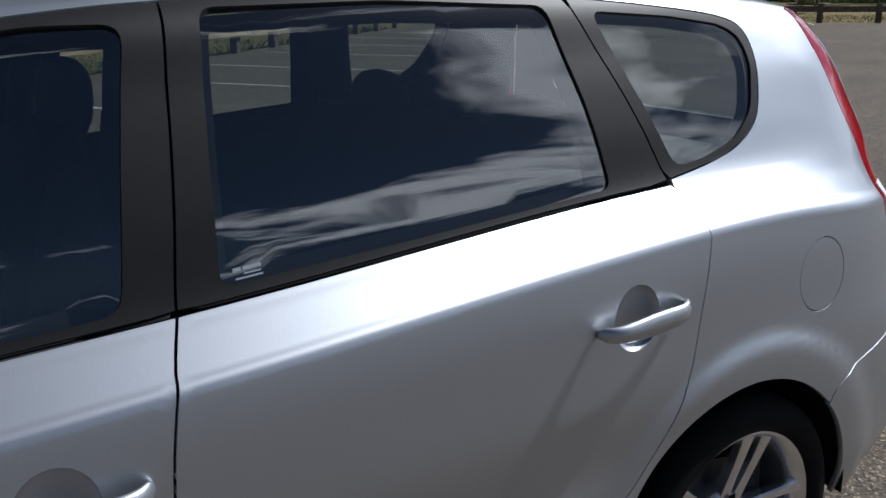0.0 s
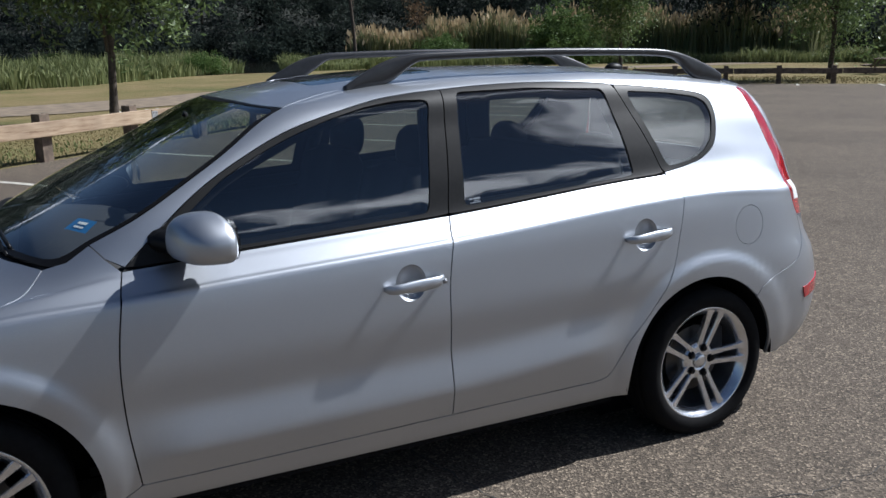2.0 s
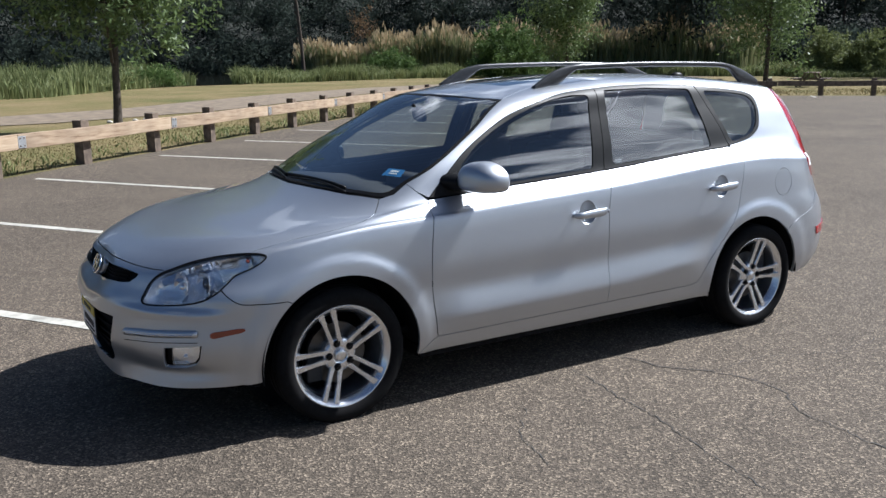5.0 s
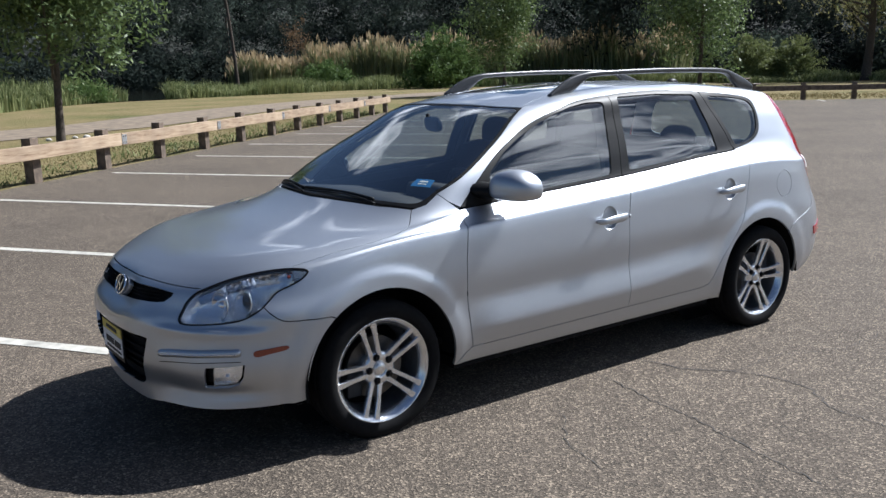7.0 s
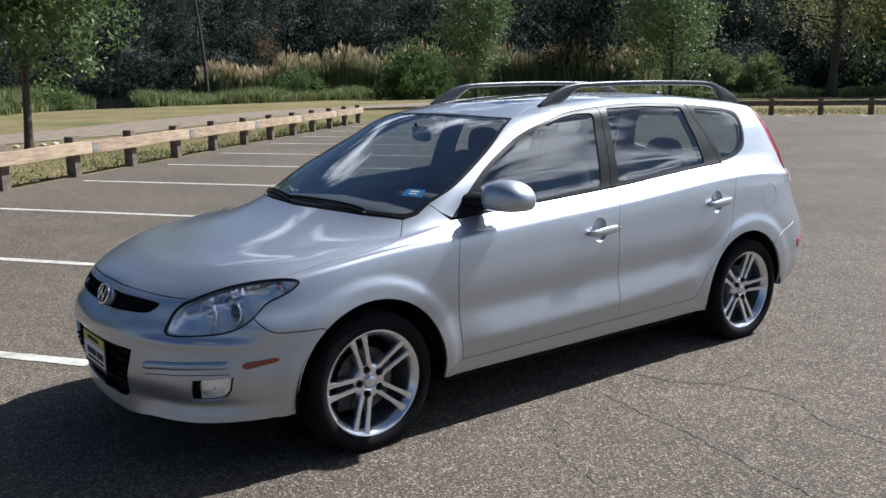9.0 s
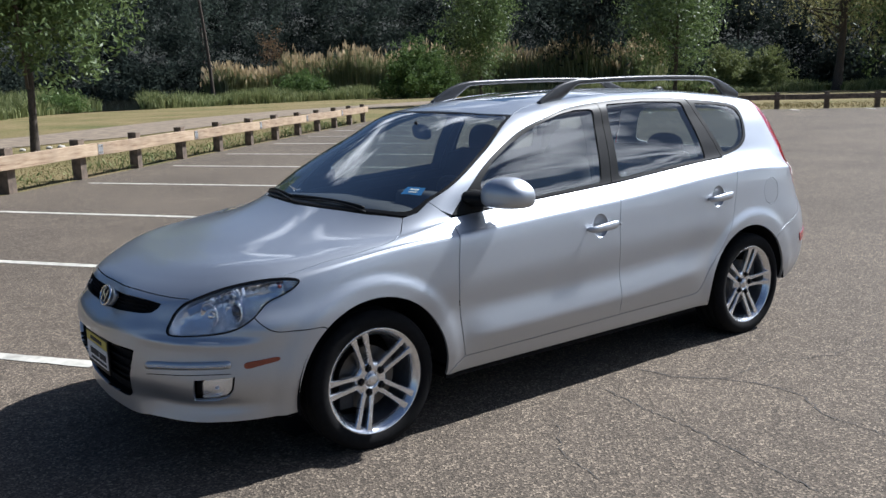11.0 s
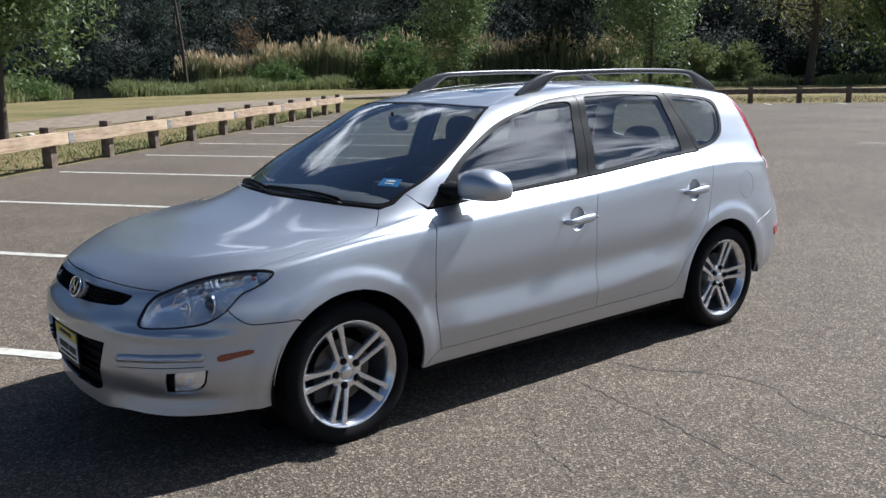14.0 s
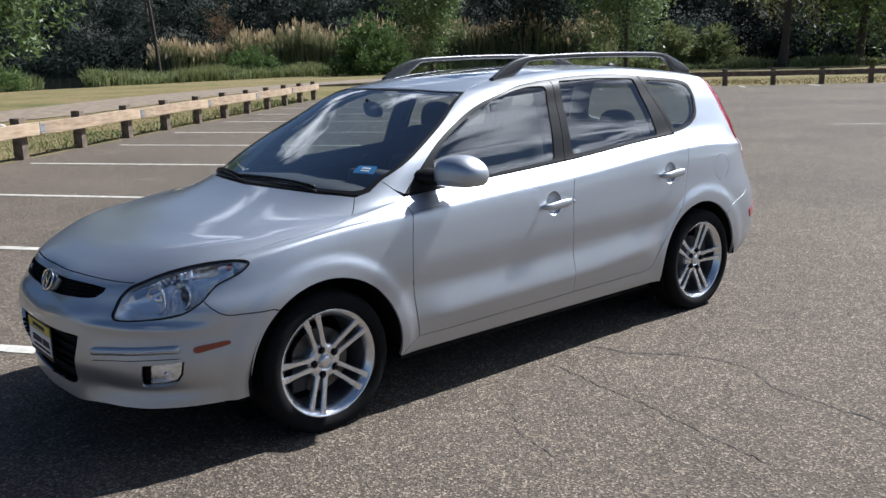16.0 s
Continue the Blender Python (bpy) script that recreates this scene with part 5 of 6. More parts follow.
FOG = edge_run([(-2.085, -0.668, 0.434), (-2.02, -0.735, 0.440), (-1.957, -0.777, 0.447), (-1.966, -0.770, 0.388), (-1.985, -0.757, 0.352), (-2.02, -0.728, 0.330), (-2.099, -0.650, 0.318)], 4)
skin("front_bumper", sheet(NOSE, gapped(bumper, NOSE), [intake, slot, FOG, mirrored(FOG)], gap=0.026), PAINT, car)


def backing(loop, depth, mat, name, parent, label="", view=NOSE, mirror=False):
    return skin(name, sheet(view, loop, gap=0.03, depth=depth, edge=0), mat, parent, label, mirror)


def tunnel(loop, depth):
    """A wall turned in from an opening's rim."""
    bm = bmesh.new()
    a = [bm.verts.new(p) for p in loop]
    b = []
    for p in loop:
        h = TREE.find_nearest(p)
        b.append(bm.verts.new(p - normal_at(h[2], h[0]) * depth))
    n = len(loop)
    for k in range(n):
        bm.faces.new([a[k], a[(k + 1) % n], b[(k + 1) % n], b[k]])
    return bm


backing(intake, 0.045, DARK, "air_intake", car, "dark lower air intake")
part("intake_frame", tunnel(intake, 0.05), BLACK, car, "black plastic intake frame", True)
backing(slot, 0.030, DARK, "upper_grille", car, "dark upper grille slot")
part("grille_frame", tunnel(slot, 0.035), BLACK, car, "black plastic grille frame", True)
for z in (0.665, 0.680, 0.695):            # cross bars of the upper grille
    pts = [N((-2.2 + 0.55 * y * y, y, z)) for y in np.linspace(-0.37, 0.37, 24)]
    bm = bmesh.new()
    rows = []
    for p in pts:
        h = TREE.find_nearest(p)
        q = p - normal_at(h[2], h[0]) * 0.016
        rows.append([bm.verts.new(q + Vector((0, 0, 0.0025))), bm.verts.new(q - Vector((0, 0, 0.0025))), bm.verts.new(q + Vector((0.012, 0, 0)))])
    for r, t in zip(rows, rows[1:]):
        for k in range(3):
            bm.faces.new([r[k], r[(k + 1) % 3], t[(k + 1) % 3], t[k]])
    part("grille_bar", bm, DARK, car)
for z in (0.33, 0.375, 0.42, 0.465, 0.505):
    w = 0.27 + (z - 0.29) * 0.4
    pts = [N((-2.24, y, z)) for y in np.linspace(-w, w, 18)]
    bm = bmesh.new()
    rows = []
    for p in pts:
        h = TREE.find_nearest(p)
        q = p - normal_at(h[2], h[0]) * 0.024
        rows.append([bm.verts.new(q + Vector((0, 0, 0.004))), bm.verts.new(q - Vector((0, 0, 0.004))), bm.verts.new(q + Vector((0.02, 0, 0)))])
    for r, t in zip(rows, rows[1:]):
        for k in range(3):
            bm.faces.new([r[k], r[(k + 1) % 3], t[(k + 1) % 3], t[k]])
    part("intake_bar", bm, DARK, car)


# ---- the car: roof, glass, ends ----
ditch_r = mirrored(DITCH)
roof_front = [N(p) for p in smooth_line([(-0.279, -0.539, 1.399), (-0.325, -0.45, 1.405), (-0.353, -0.324, 1.409), (-0.372, -0.15, 1.413), (-0.376, 0.0, 1.415)], 5)]
front_full = roof_front + mirrored(roof_front)[1:]
roof_loop = front_full + [p for p in ditch_r[::-1]][1:] + DITCH[::-1][:-1]
SUNROOF = [Vector((x, y, 1.5)) for x, y in ((p.x, p.y) for p in corner_round([(-0.10, -0.31), (0.40, -0.32), (0.40, 0.32), (-0.10, 0.31)], 0.06))]
skin("roof", sheet(TOP, gapped(roof_loop, TOP, 0.003), [SUNROOF], gap=0.04), PAINT, car)
skin("sunroof", sheet(TOP, gapped(SUNROOF, TOP, 0.004), gap=0.04, depth=0.001), SUNGLASS, car, "dark tinted glass sunroof")
skin("headliner", sheet(TOP, roof_loop, gap=0.06, depth=0.03, edge=0), HEADLINER, car, "pale grey headliner")

# windscreen with black border, scuttle below it
screen_low = [N(p) for p in smooth_line([(-0.937, -0.70, 1.040), (-1.0, -0.704, 1.0), (-1.062, -0.67, 0.985), (-1.155, -0.494, 0.998), (-1.205, -0.274, 1.005), (-1.225, 0.0, 1.004)], 5)]
half_screen = screen_low[::-1] + SCREEN_SIDE[1:] + roof_front[1:]
screen_loop = half_screen + mirrored(half_screen)[1:-1]
WS = Plane((0.75, 0, -0.66))
pane_l = [N(p) for p in smooth_line([(-1.208, 0.0, 1.010), (-1.188, -0.274, 1.011), (-1.135, -0.485, 1.004), (-1.04, -0.66, 1.0), (-0.93, -0.683, 1.047), (-0.78, -0.694, 1.121), (-0.56, -0.638, 1.247), (-0.39, -0.569, 1.348), (-0.312, -0.528, 1.388), (-0.350, -0.40, 1.397), (-0.385, -0.15, 1.401), (-0.389, 0.0, 1.402)], 5)]
pane_loop = pane_l + mirrored(pane_l)[1:-1]
skin("windscreen_surround", sheet(WS, gapped(screen_loop, WS, 0.002), [pane_loop], gap=0.03), BLACK, car, "black windscreen edging")
screen = skin("windscreen", sheet(WS, pane_loop, gap=0.04, depth=0.002, edge=0), SCREEN, car, "clear laminated windscreen")
skin("scuttle", sheet(BON, COWL[4:] + mirrored(COWL[4:])[1:] + mirrored(screen_low[14:])[::-1] + screen_low[14:][::-1][1:], gap=0.03, depth=0.02, edge=0), BLACK, car, "black plastic scuttle panel")


def tube(pts, r, seg=8, flat=1.0):
    """A rod along points; flat squeezes it upright."""
    pts = [Vector(p) for p in pts]
    rings = []
    for k, p in enumerate(pts):
        d = (pts[min(k + 1, len(pts) - 1)] - pts[max(k - 1, 0)]).normalized()
        a = d.cross(Vector((0, 0, 1)))
        a = a.normalized() if a.length > 1e-4 else Vector((1, 0, 0))
        b = a.cross(d)
        rr = r(k / (len(pts) - 1)) if callable(r) else r
        rings.append([p + a * rr * math.cos(t) + b * rr * flat * math.sin(t) for t in np.linspace(0, 2 * math.pi, seg, endpoint=False)])
    return loft(rings)


def off(p, d):
    h = TREE.find_nearest(Vector(p))
    return h[0] + normal_at(h[2], h[0]) * d


for a, b in (((-1.15, -0.50, 0.99), (-1.195, 0.10, 1.0)), ((-1.21, 0.12, 0.995), (-1.11, 0.60, 1.0))):
    arm = [off(Vector(a).lerp(Vector(b), t), -0.002 + 0.008 * math.sin(math.pi * min(1, t * 1.2))) for t in np.linspace(0, 1, 14)]
    w = part("wiper", tube(arm, 0.006, 8, 0.8), BLACK, car, "", True)
    m = Vector(a).lerp(Vector(b), 0.6)
    blade = [off(m + (Vector(b) - Vector(a)) * t + Vector((0.02, 0, 0)), 0.002) for t in np.linspace(-0.55, 0.5, 14)]
    part("wiper_blade", tube(blade, 0.006, 6, 1.6), BLACK, w, "", True)

# tail: lamps, tailgate, bumper
lamp_back = [N(p + Vector((0.085 - 0.05 * k, 0.055 + 0.11 * k * 0, -0.008))) for p, k in ((q, max(0.0, (q.z - 0.9) / 0.5)) for q in LAMP_EDGE)]
lamp_loop = LAMP_EDGE + lamp_back[::-1]
lamps = pair("tail_lamp", sheet(TAIL, gapped(lamp_loop, TAIL, 0.002), gap=0.02), RED, car, "red tail lamp lens")
clear_loop = [N(p) for p in (LAMP_EDGE[19].lerp(lamp_back[19], 0.25), LAMP_EDGE[19].lerp(lamp_back[19], 0.95), LAMP_EDGE[24].lerp(lamp_back[24], 0.95), LAMP_EDGE[24].lerp(lamp_back[24], 0.2))]
both_clear = sheet(TAIL, clear_loop, gap=0.012, depth=-0.002, edge=0.004)
skin("reversing_lens", both_clear, WHITE, lamps[0], "clear reversing lens")
skin("reversing_lens", both_clear, WHITE, lamps[1], "clear reversing lens", True)
gate_l = lamp_back + [N((2.06, -0.72, 0.80)), N((2.12, -0.62, 0.72)), N((2.2, -0.3, 0.70)), N((2.22, 0.0, 0.70))]
gate_top = [N((x, y, 1.44)) for x, y in ((1.88, -0.43), (1.93, -0.2), (1.94, 0.0))]
gate_l = gate_top[::-1] + gate_l
gate_loop = gate_l + mirrored(gate_l)[1:-1]
GATE = Plane((-1, 0, -0.35))
rw = [N(p) for p in smooth_line([(1.93, 0.0, 1.38), (1.92, -0.35, 1.37), (1.93, -0.50, 1.34), (1.97, -0.58, 1.18), (2.0, -0.58, 1.10), (2.05, -0.4, 1.07), (2.06, 0.0, 1.06)], 4)]
rear_pane = rw + mirrored(rw)[1:-1]
skin("tailgate", sheet(GATE, gapped(gate_loop, GATE), [rear_pane], gap=0.04), PAINT, car)
skin("rear_window", sheet(GATE, rear_pane, gap=0.05, depth=0.003, edge=0), GLASS, car, "tinted glass pane")
rb_low = [N(p) for p in smooth_line([(2.16, 0.0, 0.31), (2.13, -0.4, 0.31), (2.0, -0.70, 0.305), (1.85, -0.80, 0.30), (1.69, -0.845, 0.295)], 5)]
rb_arch = arch(ARCH_R, R_ARCH, -4, a_r, 18)
rb = rb_low + rb_arch[1:] + REARSEAM[::-1][1:] + [N((2.06, -0.72, 0.80)), N((2.12, -0.62, 0.72)), N((2.2, -0.3, 0.70)), N((2.22, 0.0, 0.70))]
skin("rear_bumper", sheet(TAIL, gapped(rb + mirrored(rb)[1:-1], TAIL, 0.001), gap=0.026, depth=-0.0008), PAINT, car)
refl = [N(p) for p in ((1.885, -0.825, 0.560), (2.05, -0.72, 0.585), (2.06, -0.71, 0.545), (1.90, -0.82, 0.512))]
pair("rear_reflector", sheet(TAIL, refl, gap=0.015, depth=-0.006, edge=0.01), RED, car, "red bumper reflector")

# front lamps
LAMP_IN = LAMP


def lamp_shell():
    """The bowl behind the clear lens."""
    rings = []
    for d, s in ((0.0, 1.0), (0.018, 0.98), (0.036, 0.95), (0.05, 0.90)):
        c = sum(LAMP_IN, Vector()) / len(LAMP_IN)
        ring = []
        for p in LAMP_IN:
            h = TREE.find_nearest(p)
            q = p - normal_at(h[2], h[0]) * d
            cc = c - Vector((-0.72, -0.62, 0.3)).normalized() * d
            ring.append(cc + (q - cc) * s)
        rings.append(ring)
    bm = loft(rings, True, False)
    bm.faces.new([v for v in bm.verts][-len(LAMP_IN):])
    return bm


heads = pair("headlamp", sheet(NOSE, gapped(LAMP, NOSE, 0.003), gap=0.022, depth=0.001), CLEAR, car, "clear headlamp with bright reflectors")
both("lamp_housing", lamp_shell, LAMPGREY, heads)


def lamp_rim():
    bm = bmesh.new()
    n = len(LAMP)
    rows = []
    for k in range(n):
        h = TREE.find_nearest(LAMP[k])
        nn = normal_at(h[2], h[0])
        t = (LAMP[(k + 1) % n] - LAMP[k - 1]).normalized()
        s = nn.cross(t).normalized()
        rows.append([bm.verts.new(LAMP[k] + s * 0.006 - nn * 0.008), bm.verts.new(LAMP[k] + s * 0.002 + nn * 0.0012), bm.verts.new(LAMP[k] - s * 0.004 + nn * 0.0008), bm.verts.new(LAMP[k] - s * 0.006 - nn * 0.01)])
    for a, b in zip(rows, rows[1:] + rows[:1]):
        for i in range(3):
            bm.faces.new([a[i], a[i + 1], b[i + 1], b[i]])
    return bm


both("lamp_seal", lamp_rim, BLACK, heads, "thin black lamp seal")


def bowl(c, way, r, depth, inner=0.25):
    """A round reflector bowl that opens along way."""
    way = Vector(way).normalized()
    q = way.to_track_quat("Z", "Y").to_matrix().to_4x4()
    rings = []
    for k in range(9):
        t = k / 8
        rr = r * (1 - (1 - inner) * t)
        rings.append([Vector(c) + q @ Vector((rr * math.cos(a), rr * math.sin(a), -depth * math.sin(t * math.pi / 2))) for a in np.linspace(0, 2 * math.pi, 28, endpoint=False)])
    bm = loft(rings, True, False)
    bm.faces.new([v for v in bm.verts][-28:])
    return bm


def ring_ob(c, way, r, w):
    way = Vector(way).normalized()
    q = way.to_track_quat("Z", "Y").to_matrix().to_4x4()
    rings = []
    for a in np.linspace(0, 2 * math.pi, 33):
        rings.append([Vector(c) + q @ Vector(((r + w * math.cos(t)) * math.cos(a), (r + w * math.cos(t)) * math.sin(a), w * math.sin(t))) for t in np.linspace(0, 2 * math.pi, 8, endpoint=False)])
    return loft(rings, True, False)


def ball(c, way, r, flat=0.5):
    bm = bmesh.new()
    q = Vector(way).normalized().to_track_quat("Z", "Y").to_matrix().to_4x4()
    bmesh.ops.create_uvsphere(bm, u_segments=20, v_segments=12, radius=r, matrix=Matrix.Translation(c) @ q @ Matrix.Diagonal((1, 1, flat, 1)))
    return bm


AIM = (-0.95, -0.22, 0.08)
C_OUT, C_IN = (-1.905, -0.688, 0.686), (-1.985, -0.628, 0.672)
for c, r in ((C_OUT, 0.050), (C_IN, 0.054)):
    refl_obs = both("reflector_bowl", lambda c=c, r=r: bowl(c, AIM, r, 0.045), REFLECTOR, heads)
    both("lamp_ring", lambda c=c, r=r: ring_ob(c, AIM, r, 0.003), CHROME, heads)
both("projector_lens", lambda: ball(Vector(C_OUT) - Vector(AIM) * 0.012, AIM, 0.026), SUNGLASS, heads, "dark glass projector lens")
both("bulb_shield", lambda: ball(Vector(C_IN) - Vector(AIM) * 0.015, AIM, 0.02, 1.0), CHROME, heads, "small chrome bulb shield")
both("signal_bulb", lambda: ball(Vector((-1.735, -0.765, 0.778)), AIM, 0.008, 1.2), AMBER, heads, "amber signal bulb")


def brow():
    """Ribbed bright panel along the upper edge of the lamp."""
    bm = bmesh.new()
    up = [N(p) for p in smooth_line([(-2.06, -0.56, 0.703), (-1.93, -0.645, 0.765), (-1.83, -0.70, 0.788), (-1.72, -0.765, 0.798)], 8)]
    rows = []
    for k, p in enumerate(up):
        h = TREE.find_nearest(p)
        nn = normal_at(h[2], h[0])
        rip = 0.004 * (k % 2)
        rows.append([bm.verts.new(p - nn * (0.012 + rip)), bm.verts.new(p - nn * (0.03 + rip) - Vector((0, 0, 0.020))), bm.verts.new(p - nn * (0.05 + rip) - Vector((0, 0, 0.028)))])
    for a, b in zip(rows, rows[1:]):
        for i in range(2):
            bm.faces.new([a[i], a[i + 1], b[i + 1], b[i]])
    return bm


both("lamp_brow", brow, REFLECTOR, heads, "ribbed bright lamp trim", False)

# fog lamps, side markers, mouldings, badge, plate
for k in (False, True):
    backing(FOG, 0.030, DARK, "fog_lamp_recess", car, "dark fog lamp recess", NOSE, k)
fl = edge_run([(-2.060, -0.694, 0.432), (-2.01, -0.742, 0.437), (-1.966, -0.771, 0.442), (-1.973, -0.766, 0.390), (-1.992, -0.751, 0.356), (-2.026, -0.722, 0.335), (-2.070, -0.682, 0.325)], 4)
fogs = pair("fog_lamp", sheet(NOSE, fl, gap=0.015, depth=0.006, edge=0.02), CLEAR, car, "clear fog lamp")
both("fog_reflector", lambda: bowl((-2.003, -0.710, 0.396), (-0.8, -0.55, 0.05), 0.030, 0.02), REFLECTOR, fogs)
for k, f in enumerate(fogs):
    backing(fl, 0.016, LAMPGREY, "fog_housing", f, "grey fog lamp housing", NOSE, bool(k))
both("fog_bulb", lambda: ball((-2.010, -0.716, 0.395), (-0.8, -0.55, 0.05), 0.010, 1.0), CHROME, fogs)
mk = [N(p) for p in smooth_line([(-1.918, -0.792, 0.500), (-1.86, -0.82, 0.508), (-1.796, -0.839, 0.512), (-1.793, -0.840, 0.497), (-1.86, -0.82, 0.486), (-1.914, -0.794, 0.477)], 3, True)]
pair("side_marker", sheet(NOSE, mk, gap=0.015, depth=-0.005, edge=0.008), AMBER, car, "amber side marker lens")


def strip(pts, hgt, lift, mid=0.0):
    """A moulding along points on the skin."""
    def make():
        bm = bmesh.new()
        rows = []
        for k, p in enumerate(pts):
            h = TREE.find_nearest(p)
            nn = normal_at(h[2], h[0])
            t = k / (len(pts) - 1)
            e = min(1.0, 10 * min(t, 1 - t) + 0.6)
            z = Vector((0, 0, 1))
            rows.append([bm.verts.new(p + z * hgt * e - nn * 0.002), bm.verts.new(p + z * hgt * e * 0.7 + nn * lift * e), bm.verts.new(p - z * hgt * e * 0.5 + nn * lift * e), bm.verts.new(p - z * hgt * e - nn * 0.002)])
        for a, b in zip(rows, rows[1:]):
            for i in range(3):
                bm.faces.new([a[i], a[i + 1], b[i + 1], b[i]])
        bmesh.ops.recalc_face_normals(bm, faces=bm.faces[:])
        return bm
    return make


mould = [N(p) for p in smooth_line([(-2.199, -0.455, 0.470), (-2.16, -0.55, 0.482), (-2.113, -0.63, 0.488), (-2.04, -0.71, 0.494), (-1.968, -0.767, 0.496)], 6)]
both("bumper_moulding", strip(mould, 0.018, 0.014), PAINT, (car, car))
# the moulding is all paint; its bright lower line is added in chrome
both("moulding_highlight", strip([p - Vector((0, 0, 0.003)) for p in mould[1:-1]], 0.0035, 0.0155), CHROME, (car, car), "thin chrome strip as the highlight line of the painted moulding")
# no groove is cut here: a dark strip paints its shade
both("groove_shade", strip([N(p - Vector((0, 0, 0.036))) for p in mould], 0.0022, 0.0015), DARK, (car, car), "thin dark strip painting the shade of a bumper groove")
badge_c = off((-2.2, 0.0, 0.683), 0.012)


def oval(c, ry, rz, r, tilt):
    rings = []
    for a in np.linspace(0, 2 * math.pi, 41):
        p = Vector((0, ry * math.cos(a), rz * math.sin(a)))
        o = Vector((0, math.cos(a), math.sin(a)))
        rings.append([Matrix.Translation(c) @ Matrix.Rotation(tilt, 4, "Y") @ (p + o * r * math.cos(t) + Vector((-1, 0, 0)) * r * math.sin(t)) for t in np.linspace(0, 2 * math.pi, 8, endpoint=False)])
    return loft(rings, True, False)


badge = part("badge", oval(badge_c, 0.062, 0.043, 0.005, 0.35), CHROME, car, "chrome oval badge", True)
bm = bmesh.new()
bmesh.ops.create_uvsphere(bm, u_segments=28, v_segments=10, radius=1.0, matrix=Matrix.Translation(badge_c + Vector((0.006, 0, 0))) @ Matrix.Rotation(0.35, 4, "Y") @ Matrix.Diagonal((0.004, 0.056, 0.038, 1)))
bridge = [N((-2.2, 0.078 * math.cos(a) * (1 + 0.25 * max(0.0, math.sin(a))), 0.683 + 0.050 * math.sin(a))) for a in np.linspace(0, 2 * math.pi, 36, endpoint=False)]
skin("grille_bridge", sheet(NOSE, bridge, gap=0.015, depth=-0.003, edge=0.02), PAINT, car, "silver surround of the badge")
part("badge_field", bm, BLACK, badge, "dark badge field", True)
for dy, rot in ((-0.022, 0.36), (0.022, 0.36), (0.0, -1.05)):
    bm = bmesh.new()
    add_box(bm, 0, 0, 0, 0.006, 0.010, 0.060 if dy else 0.046, 0, 0.002, 0, Matrix.Translation(badge_c + Vector((-0.003, dy, 0))) @ Matrix.Rotation(0.35, 4, "Y") @ Matrix.Rotation(rot, 4, "X"))
    part("badge_bar", bm, CHROME, badge)
bm = bmesh.new()
add_box(bm, -2.258, 0, 0.438, 0.008, 0.310, 0.158, 0, 0.003)
plate = part("number_plate", bm, BLACK, car, "white and yellow dealer plate in a black frame")
for cz, h, mat, nm in ((0.488, 0.040, YELLOW, "plate_band"), (0.4225, 0.085, WHITE, "plate_field")):
    bm = bmesh.new()
    add_box(bm, -2.2635, 0, cz, 0.004, 0.288, h)
    part(nm, bm, mat, plate)
for y0, w, z, h in ((-0.085, 0.09, 0.428, 0.028), (0.035, 0.12, 0.428, 0.028), (-0.02, 0.22, 0.396, 0.010), (0.0, 0.16, 0.488, 0.016)):
    bm = bmesh.new()
    add_box(bm, -2.2665, y0, z, 0.002, w, h)
    part("plate_bar", bm, PLASTIC, plate)

# door mirrors
def mirror_body():
    bm = bmesh.new()
    bmesh.ops.create_uvsphere(bm, u_segments=36, v_segments=24, radius=1.0)
    c = Vector((-0.630, -0.925, 1.055))
    for v in bm.verts:
        x, y, z = v.co
        sx = 0.105 if x < 0 else 0.045
        w = 1 - 0.10 * max(0, x)
        zz = (z ** 0.85 * 0.086 if z > 0 else -(-z) ** 0.55 * 0.060) * (1 - 0.30 * max(0, -y) * (1 if z > 0 else 0.25))
        yy = math.copysign(abs(y) ** 0.68, y) * 0.118
        v.co = c + Vector((math.copysign(abs(x) ** 0.72, x) * sx, yy, zz)) + Vector((0.055 * (-yy / 0.118) * 0.5, 0, 0))
    return bm


mirrors = both("door_mirror", mirror_body, PAINT, (car, car))
mirrors[1].location = (0, -0.06, -0.02)


def mirror_foot():
    rings = []
    for t in np.linspace(0, 1, 6):
        c = Vector((-0.71, -0.735, 1.035)).lerp(Vector((-0.645, -0.88, 1.030)), t)
        rings.append([c + Vector((0.075 * (1 - 0.35 * t) * math.cos(a), 0, 0.042 * (1 - 0.2 * t) * math.sin(a))) for a in np.linspace(0, 2 * math.pi, 14, endpoint=False)])
    return loft(rings)


both("mirror_foot", mirror_foot, BLACK, mirrors, "black mirror foot")


def mirror_glass():
    bm = bmesh.new()
    bmesh.ops.create_circle(bm, cap_ends=True, segments=28, radius=1.0, matrix=Matrix.Translation((-0.564, -0.92, 1.053)) @ Matrix.Rotation(math.pi / 2, 4, "Y") @ Matrix.Rotation(0, 4, "Z") @ Matrix.Diagonal((0.058, 0.088, 1, 1)))
    return bm


both("mirror_glass", mirror_glass, CHROME, mirrors, "mirror glass")

